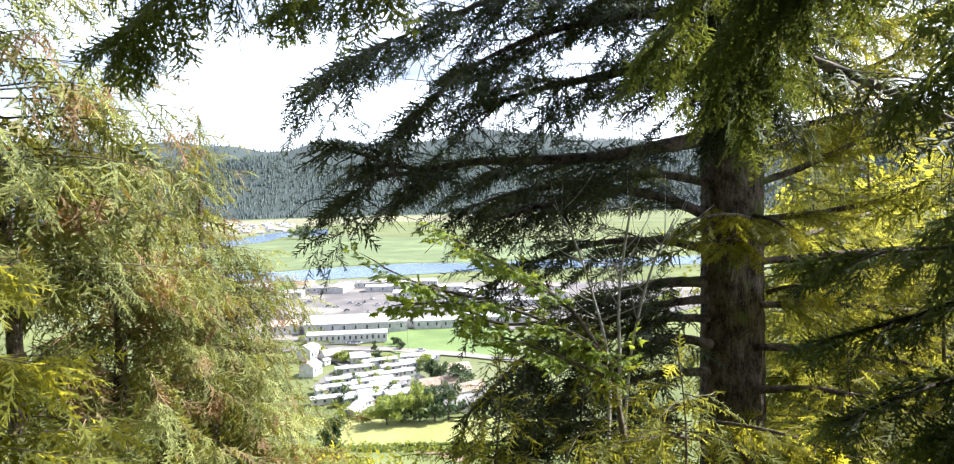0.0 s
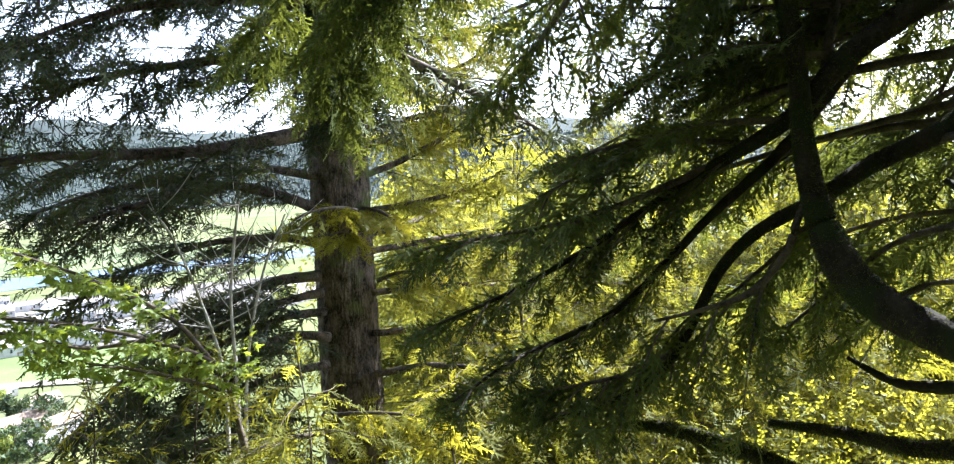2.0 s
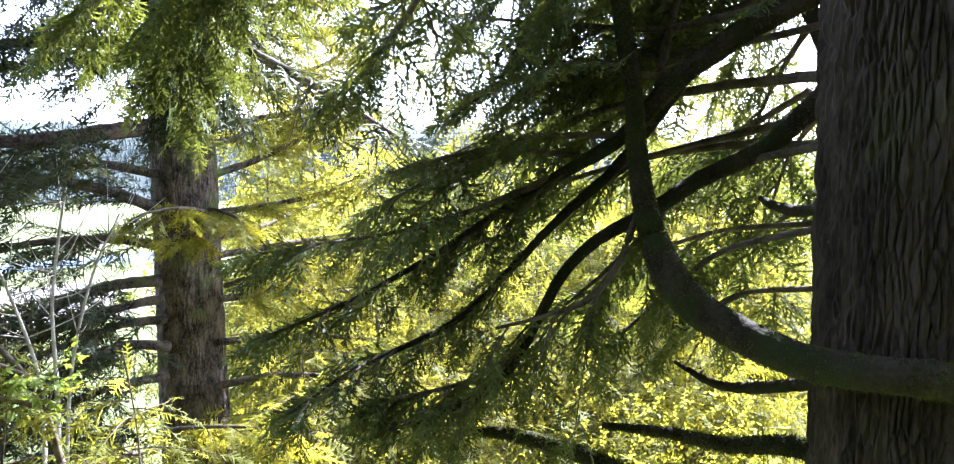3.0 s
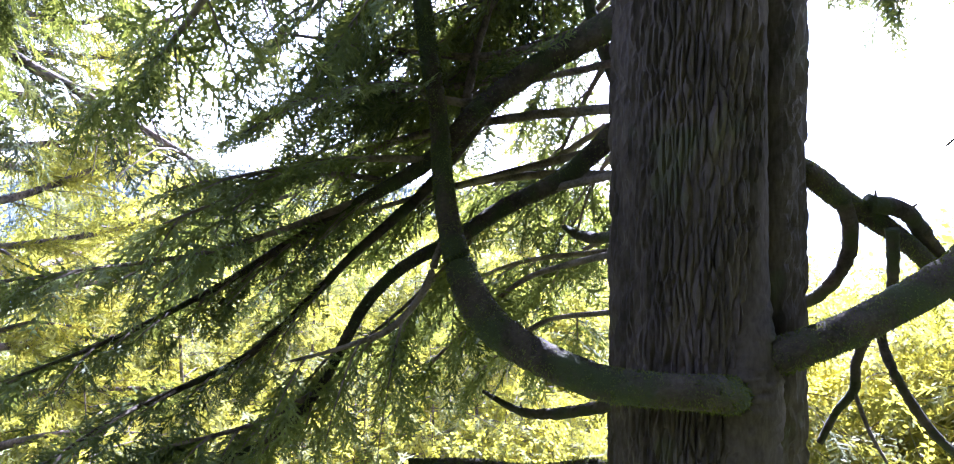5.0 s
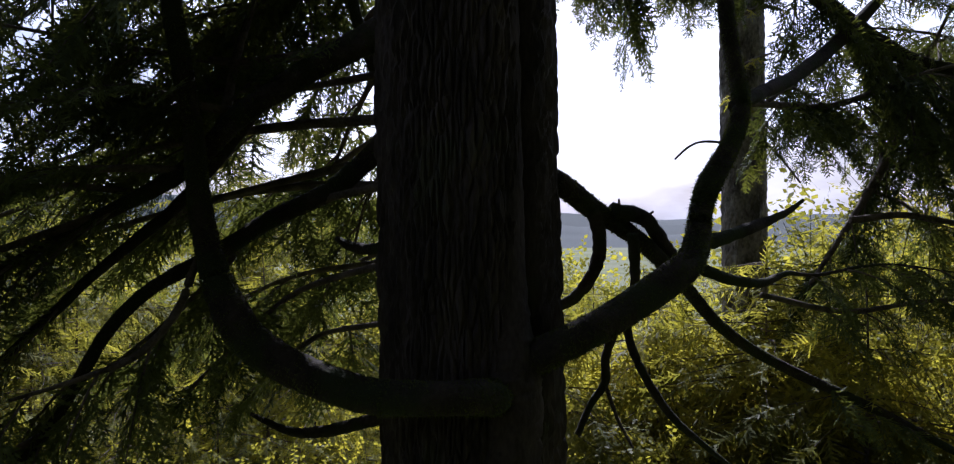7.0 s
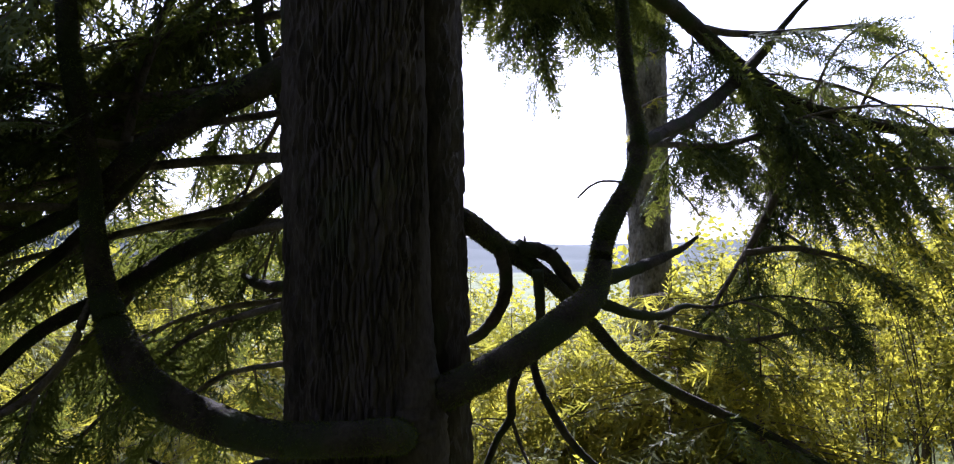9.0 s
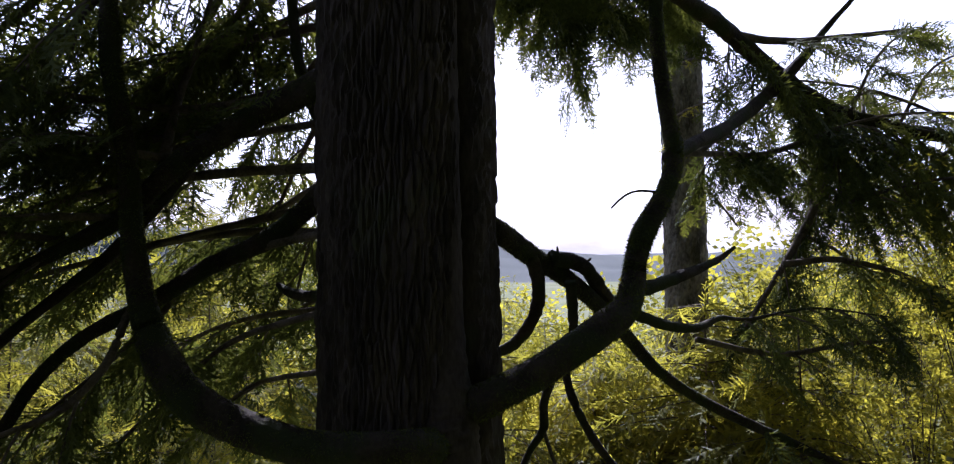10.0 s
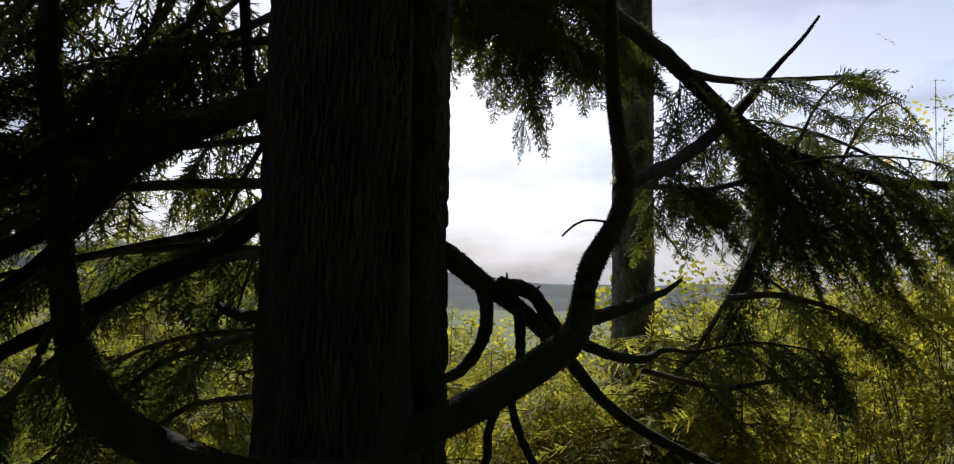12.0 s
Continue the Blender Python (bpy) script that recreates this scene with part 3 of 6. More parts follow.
# limbs that fan out with the dark fronds
b2 = limb("limb", [(3.4, 1.52, 1.99, 0.053), (3.41, 1.65, 1.88, 0.051), (3.29, 1.79, 1.73, 0.046), (3.13, 1.98, 1.61, 0.041), (2.92, 2.1, 1.47, 0.036), (2.69, 2.23, 1.34, 0.028), (2.53, 2.3, 1.19, 0.025), (2.4, 2.32, 1.01, 0.023), (2.27, 2.32, 0.86, 0.018), (2.13, 2.34, 0.75, 0.015), (1.92, 2.41, 0.67, 0.010), (1.7, 2.47, 0.64, 0.006)], MOSSY, big, 12, 0.06)
b3 = limb("limb", [(3.18, 1.43, 2.41, 0.069), (3.15, 1.69, 2.3, 0.059), (3.05, 1.9, 2.16, 0.052), (2.94, 2.02, 2.03, 0.047), (2.79, 2.18, 1.8, 0.037), (2.55, 2.39, 1.61, 0.025), (2.3, 2.54, 1.44, 0.018), (2.04, 2.66, 1.27, 0.014), (1.71, 2.78, 1.11, 0.009), (1.4, 2.84, 1.01, 0.005)], MOSSY, big, 12, 0.06)
b4 = limb("limb", [(3.06, 2.01, 2.08, 0.027), (2.94, 2.15, 1.83, 0.027), (2.8, 2.25, 1.64, 0.025), (2.54, 2.38, 1.4, 0.021), (2.39, 2.45, 1.24, 0.018), (2.14, 2.54, 1.02, 0.015), (1.88, 2.63, 0.91, 0.013), (1.66, 2.68, 0.84, 0.009), (1.38, 2.71, 0.71, 0.005)], MOSSY, big, 8, 0.1)
b5 = limb("limb", [(2.98, 2.03, 2.07, 0.022), (2.85, 2.12, 2.08, 0.019), (2.62, 2.24, 2.13, 0.015), (2.34, 2.39, 2.04, 0.010), (2.17, 2.49, 1.95, 0.006)], TWIG, big, 6, 0.1)
b6 = limb("limb", [(2.81, 2.15, 1.81, 0.019), (2.58, 2.34, 1.81, 0.016), (2.28, 2.48, 1.76, 0.012), (2.02, 2.62, 1.7, 0.006)], TWIG, big, 6, 0.1)
b7 = limb("limb", [(2.55, 2.39, 1.62, 0.019), (2.25, 2.52, 1.5, 0.015), (1.96, 2.66, 1.41, 0.011), (1.64, 2.78, 1.37, 0.007), (1.36, 2.85, 1.34, 0.005)], TWIG, big, 6, 0.1)
b8 = limb("limb", [(2.74, 2.03, 1.5, 0.012), (2.7, 2.05, 1.4, 0.017), (2.62, 2.06, 1.25, 0.016), (2.48, 2.11, 1.11, 0.015), (2.32, 2.2, 1.05, 0.010), (2.12, 2.3, 1.01, 0.006)], TWIG, big, 6, 0.1)
b9 = limb("limb", [(2.99, 2.12, 2.03, 0.026), (3.06, 2.11, 2.31, 0.020), (3.13, 2.06, 2.59, 0.015), (3.17, 1.99, 2.89, 0.009)], TWIG, big, 6, 0.1)
limb("limb", [(3.61, 1.61, 2.16, 0.040), (3.55, 1.66, 2.33, 0.040), (3.49, 1.7, 2.47, 0.034), (3.43, 1.72, 2.65, 0.028), (3.38, 1.73, 3.03, 0.025), (3.27, 1.71, 3.46, 0.016)], MOSSY, big, 8, 0.1)
limb("stub", [(3.29, 1.46, 1.48, 0.025), (3.42, 1.67, 1.46, 0.028), (3.51, 1.82, 1.48, 0.023), (3.57, 1.91, 1.51, 0.014)], MOSSY, big, 8, 0.12)
limb("stub", [(3.11, 1.4, 0.78, 0.027), (3.13, 1.56, 0.72, 0.028), (3.13, 1.75, 0.67, 0.026), (3.1, 1.89, 0.67, 0.020), (3.07, 2.07, 0.74, 0.009)], MOSSY, big, 8, 0.12)
for path, begin, every, reach, blade, droop, hang, keep in (
        (b3, 0.45, 0.075, 0.36, 0.24, 0.12, 0.03, 1), (b4, 0.45, 0.08, 0.3, 0.24, 0.12, 0.03, 1), (b2, 0.68, 0.08, 0.26, 0.24, 0.2, 0.1, 1),
        (b5, 0.15, 0.11, 0.42, 0.25, 0.12, 0.04, 1), (b6, 0.2, 0.1, 0.4, 0.25, 0.12, 0.04, 1), (b7, 0.25, 0.1, 0.36, 0.25, 0.12, 0.04, 1),
        (b8, 0.3, 0.13, 0.4, 0.26, 0.5, 0.5, 0.9), (b9, 0.1, 0.2, 0.42, 0.26, 0.3, 0.1, 1),
        (cross, 0.5, 0.12, 0.8, 0.34, 0.6, 0.3, 1), (drop, 0.1, 0.16, 0.5, 0.3, 0.6, 0.4, 1), (l1, 0.4, 0.12, 0.5, 0.3, 0.5, 0.4, 1),
        (r3, 0.45, 0.15, 0.4, 0.28, 0.4, 0.2, 0.9), (r4, 0.3, 0.16, 0.35, 0.28, 0.4, 0.3, 0.8), (arch, 0.65, 0.25, 0.3, 0.22, 0.5, 0.3, 0.5)):
    hem.bough(path, begin, every * 0.85, reach, blade, 0.052, droop, hang, keep)
# boughs above the view that hang into it
for pts, step, reach, hang in (
        ([(3.26, 0.91, 3.62, 0.040), (4.3, 0.89, 3.71, 0.043), (5.18, 0.71, 3.58, 0.036), (5.66, 0.47, 3.51, 0.024), (5.92, 0.26, 3.44, 0.015)], 0.05, 0.6, 0.5),
        ([(3.37, 1.13, 3.53, 0.038), (4.34, 1.05, 3.54, 0.035), (5.15, 0.92, 3.55, 0.027), (5.68, 0.79, 3.36, 0.019), (5.87, 0.71, 3.13, 0.010)], 0.055, 0.45, 0.5),
        ([(3.66, 0.74, 3.64, 0.034), (4.92, 0.51, 3.73, 0.030), (5.64, 0.24, 3.62, 0.022), (6.12, -0.06, 3.48, 0.013)], 0.055, 0.55, 0.5),
        ([(2.33, 1.51, 3.08, 0.032), (2.53, 2.28, 2.96, 0.029), (2.55, 2.97, 2.76, 0.023), (2.51, 3.44, 2.62, 0.014), (2.41, 3.77, 2.57, 0.009)], 0.09, 0.42, 0.6),
        ([(0.25, 2.39, 3.09, 0.026), (-0.04, 2.81, 2.94, 0.021), (-0.26, 3.19, 2.78, 0.015), (-0.52, 3.42, 2.65, 0.009), (-0.83, 3.49, 2.57, 0.005)], 0.06, 0.24, 0.35),
        ([(-0.44, 2.53, 3.19, 0.028), (-0.8, 2.84, 2.88, 0.022), (-1.13, 3.05, 2.63, 0.015), (-1.35, 3.12, 2.47, 0.009), (-1.59, 3.15, 2.36, 0.005)], 0.055, 0.26, 0.3),
        ([(1.69, 1.89, 2.57, 0.023), (1.79, 2.31, 2.33, 0.015), (1.77, 2.49, 2.18, 0.011), (1.76, 2.64, 2.1, 0.006)], 0.06, 0.3, 0.4),
        ([(2.54, 1.96, 3.08, 0.028), (2.7, 2.46, 2.76, 0.021), (2.71, 2.83, 2.56, 0.013), (2.7, 3.14, 2.43, 0.007)], 0.07, 0.45, 0.5),
        ([(3.03, 1.67, 3.28, 0.030), (3.28, 2.02, 2.92, 0.022), (3.41, 2.33, 2.71, 0.013), (3.42, 2.56, 2.55, 0.007)], 0.1, 0.4, 0.4),
        # dense fronds beside the trunk
        ([(3.45, 1.47, 2.43, 0.022), (3.68, 1.75, 2.32, 0.018), (3.84, 1.98, 2.11, 0.014), (3.9, 2.13, 1.88, 0.009)], 0.08, 0.4, 0.6),
        ([(3.79, 1.58, 2.03, 0.020), (3.93, 1.82, 1.89, 0.016), (4.07, 2.02, 1.69, 0.011), (4.12, 2.13, 1.43, 0.008)], 0.08, 0.4, 0.6),
        ([(3.89, 1.66, 1.59, 0.021), (4.02, 1.87, 1.44, 0.016), (4.1, 2.15, 1.33, 0.011), (4.07, 2.38, 1.11, 0.008)], 0.055, 0.4, 0.5),
        ([(3.27, 1.41, 3.11, 0.021), (3.48, 1.83, 2.97, 0.018), (3.6, 2.16, 2.76, 0.014), (3.65, 2.39, 2.5, 0.009)], 0.05, 0.5, 0.5),
        ([(3.66, 1.69, 2.69, 0.020), (3.78, 2.01, 2.49, 0.015), (3.82, 2.24, 2.21, 0.009)], 0.05, 0.45, 0.5),
        ([(3.77, 1.77, 2.04, 0.020), (3.9, 2.18, 1.88, 0.016), (3.89, 2.57, 1.75, 0.009)], 0.05, 0.45, 0.4),
        ([(3.28, 1.73, 2.37, 0.023), (3.06, 2.11, 2.31, 0.018), (2.74, 2.42, 2.33, 0.012), (2.38, 2.67, 2.36, 0.007)], 0.12, 0.36, 0.25),
        ([(3.31, 1.93, 2.24, 0.021), (3.13, 2.23, 2.2, 0.017), (2.8, 2.48, 2.13, 0.012), (2.51, 2.66, 1.94, 0.007)], 0.09, 0.4, 0.25),
        ([(2.73, 2.34, 1.72, 0.017), (2.43, 2.49, 1.74, 0.012), (2.13, 2.61, 1.65, 0.008), (1.84, 2.68, 1.53, 0.005)], 0.09, 0.36, 0.25),
        ([(2.27, 2.32, 0.86, 0.013), (2.04, 2.42, 0.77, 0.010), (1.78, 2.52, 0.74, 0.006)], 0.05, 0.22, 0.3),
        ([(3.52, 1.63, 2.78, 0.022), (3.37, 1.93, 2.7, 0.018), (3.19, 2.23, 2.59, 0.013), (3, 2.48, 2.5, 0.008)], 0.05, 0.6, 0.3),
        ([(3.67, 1.71, 2.55, 0.023), (3.51, 2.03, 2.45, 0.018), (3.3, 2.35, 2.33, 0.013), (3.08, 2.63, 2.19, 0.008)], 0.05, 0.6, 0.3),
        ([(3.2, 1.7, 3.13, 0.022), (3.31, 1.96, 2.8, 0.018), (3.35, 2.22, 2.54, 0.013), (3.34, 2.48, 2.26, 0.008)], 0.05, 0.55, 0.4),
        ([(2.74, 2.01, 3.05, 0.020), (2.74, 2.21, 2.73, 0.015), (2.66, 2.37, 2.52, 0.010), (2.57, 2.52, 2.31, 0.006)], 0.05, 0.55, 0.4),
        ([(3.82, 1.86, 1.95, 0.017), (3.99, 2.18, 1.8, 0.014), (4.12, 2.54, 1.74, 0.010)], 0.06, 0.5, 0.5),
        ([(2.89, 1.23, 3.28, 0.028), (3.04, 1.8, 3.1, 0.022), (3.03, 2.12, 2.9, 0.018), (2.98, 2.42, 2.73, 0.013), (2.9, 2.69, 2.61, 0.007)], 0.06, 0.45, 0.4),
        ([(3.19, 1.36, 2.8, 0.022), (3.46, 1.73, 2.83, 0.020), (3.52, 2.1, 2.71, 0.015), (3.54, 2.47, 2.6, 0.009)], 0.06, 0.45, 0.4),
        ([(3.32, 1.46, 2.05, 0.028), (3.27, 2.06, 2.04, 0.024), (3.02, 2.56, 1.94, 0.019), (2.83, 2.84, 1.76, 0.014), (2.62, 3.08, 1.62, 0.011), (2.36, 3.26, 1.53, 0.006)], 0.06, 0.42, 0.4),
        ([(3.35, 1.48, 1.75, 0.025), (3.43, 2.06, 1.77, 0.023), (3.32, 2.55, 1.69, 0.020), (3.26, 2.91, 1.46, 0.015), (3.08, 3.21, 1.3, 0.012), (2.91, 3.47, 1.18, 0.007)], 0.1, 0.36, 0.4),
        ([(3.26, 1.43, 1.76, 0.022), (3.25, 2.04, 1.63, 0.018), (3.01, 2.16, 1.39, 0.013), (2.78, 2.25, 1.19, 0.010), (2.55, 2.3, 1.05, 0.006)], 0.1, 0.32, 0.6),
        ([(3.17, 1.39, 1.42, 0.019), (3.15, 1.87, 1.28, 0.014), (3.0, 2.06, 1.08, 0.011), (2.85, 2.2, 0.9, 0.007)], 0.08, 0.36, 0.7),
        ([(3.2, 1.45, 1.15, 0.016), (3.35, 1.9, 1.05, 0.012), (3.4, 2.2, 0.85, 0.007)], 0.08, 0.34, 0.7),
        ([(3.45, 1.55, 1.9, 0.022), (3.35, 2.3, 1.75, 0.018), (2.95, 3.1, 1.5, 0.012), (2.55, 3.7, 1.25, 0.007)], 0.1, 0.36, 0.4),
        ([(3.6, 1.6, 1.4, 0.018), (3.75, 2.3, 1.3, 0.014), (3.75, 2.9, 1.05, 0.009), (3.65, 3.3, 0.8, 0.006)], 0.06, 0.4, 0.5),
        ([(3.5, 1.6, 2.3, 0.020), (3.4, 2.4, 2.2, 0.016), (3.1, 3.1, 1.95, 0.011), (2.8, 3.6, 1.7, 0.007)], 0.06, 0.4, 0.4),
        # fronds about the crossing limbs
        ([(5.57, -0.34, 3.18, 0.033), (5.85, -0.78, 3.16, 0.027), (6.06, -1.27, 3.21, 0.021), (6.16, -1.71, 3.25, 0.013)], 0.08, 0.5, 0.4),
        ([(5.91, -0.74, 2.94, 0.034), (6.05, -0.96, 2.64, 0.027), (6.14, -1.23, 2.36, 0.020), (6.23, -1.45, 2.05, 0.013)], 0.075, 0.55, 0.5),
        ([(6.27, -1.39, 2.63, 0.037), (6.35, -1.65, 2.33, 0.029), (6.4, -1.95, 2.04, 0.022), (6.42, -2.23, 1.76, 0.014)], 0.085, 0.55, 0.5),
        ([(5.67, -0.72, 1.56, 0.027), (5.82, -1.06, 1.59, 0.024), (5.93, -1.44, 1.51, 0.017), (6.04, -1.77, 1.37, 0.010)], 0.08, 0.45, 0.5),
        # the dark mass before the spruce
        ([(1.47, 2.45, 3.09, 0.036), (1.6, 3.16, 3.01, 0.033), (1.61, 3.82, 2.8, 0.026), (1.57, 4.24, 2.51, 0.018), (1.56, 4.51, 2.2, 0.008)], 0.05, 0.6, 0.9),
        ([(1.34, 2.5, 3.13, 0.036), (1.42, 3.23, 3.05, 0.033), (1.37, 3.88, 2.89, 0.026), (1.27, 4.3, 2.68, 0.018), (1.16, 4.58, 2.48, 0.008)], 0.05, 0.55, 0.8),
        ([(1.58, 2.42, 3.03, 0.033), (1.73, 3.12, 2.94, 0.029), (1.8, 3.74, 2.78, 0.022), (1.78, 4.14, 2.56, 0.016), (1.82, 4.4, 2.29, 0.008)], 0.07, 0.32, 0.9)):
    hem.bough(limb("limb", pts, TWIG, big, 6, 0.1), 0.3, step * (1.2 if reach < 0.3 or pts[0][2] > 3.5 else 2.2), reach * 1.15, 0.34, 0.06, 0.25, hang * (0.7 if pts[0][2] > 3.5 else 0.4), 1)
# side branches of the crossing limbs, hung with sprays
br = np.random.default_rng(17)
upper = cross[len(cross) // 2:]
for i in range(15):
    host, z0, z1 = ((upper, 2.5, 3.5), (upper, 2.0, 3.2), (drop, 1.5, 2.6), (upper, 2.2, 3.4), (drop, 1.1, 2.2), (l1, 1.9, 2.7))[i % 6]
    root = host[br.integers(2, len(host) - 2)]
    yaw, far = radians(95 + 18 * ((i * 0.618) % 1.0)), br.uniform(6.0, 7.4)
    tip = np.array([math.sin(yaw) * far, math.cos(yaw) * far, br.uniform(z0, z1)])
    gap = tip - root[:3]
    tip = root[:3] + gap * min(1.0, 1.6 / np.linalg.norm(gap))
    mid = 0.5 * (root[:3] + tip) + [0, 0, 0.12]
    end = tip + 0.25 * (tip - root[:3]) + [0, 0, -0.18]
    side = limb("side_branch", [(*root[:3], 0.016), (*mid, 0.012), (*tip, 0.008), (*end, 0.004)], TWIG, big, 5, 0.1, 4)
    hem.bough(side, 0.2, 0.15, 0.4, 0.3, 0.08, 0.5, 0.3, 1)
# a high crown, out of view, added to shade the limbs below
high = Crown(SHADE, 9)
hr = np.random.default_rng(90)
for i in range(110):
    a, z, ln = i * 2.4, 5.2 + 4.7 * i / 110, 5.0 - 0.02 * i
    q = np.linspace(0, 1, 4)
    path = np.c_[BX + np.cos(a) * ln * q, BY + np.sin(a) * ln * q, z + 0.3 * ln * q - 0.12 * ln * q**2, np.linspace(0.06, 0.01, 4)]
    high.twigs.append(path)
    high.dress(path, 0.1, 0.14, 1.2, 0.2, 1.0, 1.0, 0.0, 1)
high.build(big, NEEDLE, TWIG, "shade_crown")
moss(b_path, big, 26000, 1, 0.010)
moss(r_path, big, 28000, 2, 0.011, 0.5)
moss(arch, big, 12000, 3, 0.009)
moss(b2, big, 4000, 4, 0.014)
moss(b3, big, 4000, 5, 0.014)
for pts in ([(3.24, 1.33, 0.42, 0.051), (3.16, 1.55, 0.45, 0.045), (3, 1.75, 0.44, 0.036), (2.84, 1.96, 0.48, 0.026), (2.64, 2.16, 0.51, 0.014)], [(2.63, 1.96, 0.33, 0.043), (2.48, 2.22, 0.42, 0.037), (2.31, 2.43, 0.48, 0.028), (2.16, 2.58, 0.49, 0.014)]):
    low = limb("limb", pts, MOSSY, big, 8, 0.1)
    moss(low, big, 5000, 6, 0.02)
hem.build(big, NEEDLE, TWIG)


def conifer(name, label, x, y, top, radius, mat, templates, seed, trunk=0.2, low=-0.5, whorl=0.45, step=0.22, size=1.0, hang=0.5, group="", bark=SCALY, fill=1.0, lift=0.15, lean=(0, 0), twig=TWIG):
    """A whole conifer rooted in the slope: tapered trunk, whorls of boughs, hanging sprays. low: height at which the crown begins."""
    rng = np.random.default_rng(seed)
    z0 = float(ground_height(x, y)) - 0.3
    tree = thing(name, 0, 0, 0, label, "tree", group)
    h = top - z0
    tp = [(x + lean[0] * k * h + 0.05 * math.sin(k * 9 + seed), y + lean[1] * k * h, z0 + h * k, max(0.006, trunk * (1 - 0.97 * k))) for k in np.linspace(0, 1, 8)]
    limb("trunk", tp, bark, tree, 12, 0.06)
    crown = Crown(templates, seed)
    z = max(low, z0 + 0.3)
    while z < top - 0.15:
        k = (z - z0) / h
        reach = radius * min(1.0, 0.12 + 1.25 * (top - z) / (top - max(low, z0)))
        for b in range(max(3, int(5 * fill))):
            a = rng.uniform(0, 2 * np.pi)
            ln = reach * rng.uniform(0.65, 1.15)
            q = np.linspace(0, 1, 5)
            bend = a + rng.normal(0, 0.25) * q
            px = x + lean[0] * k * h + np.cos(bend) * ln * q
            py = y + lean[1] * k * h + np.sin(bend) * ln * q
            pz = z + rng.uniform(-0.2, 0.2) + ln * (lift * q - 0.35 * q**2 + 0.12 * q**4)
            path = np.c_[px, py, pz, np.linspace(0.004 + 0.004 * ln, 0.002, 5)]
            crown.twigs.append(path)
            crown.dress(path, 0.12, step, 0.28 * ln + 0.38, 0.5, size, 1.0, hang, 0.95)
        z += whorl * rng.uniform(0.7, 1.3)
    crown.add(np.array([x + lean[0] * h, y + lean[1] * h, top - 0.2]), np.array([0, 0, 1.0]), 0.25)
    crown.build(tree, mat, twig)
    return tree


MID = [spray(s + 30, 7, 0.36, 0.06, 0.1, 0.3, 0.2, 48, False) for s in range(6)]
HANG = [spray(s + 50, 10, 0.28, 0.052, 0.06, 0.4, 0.25, 46, False) for s in range(6)]

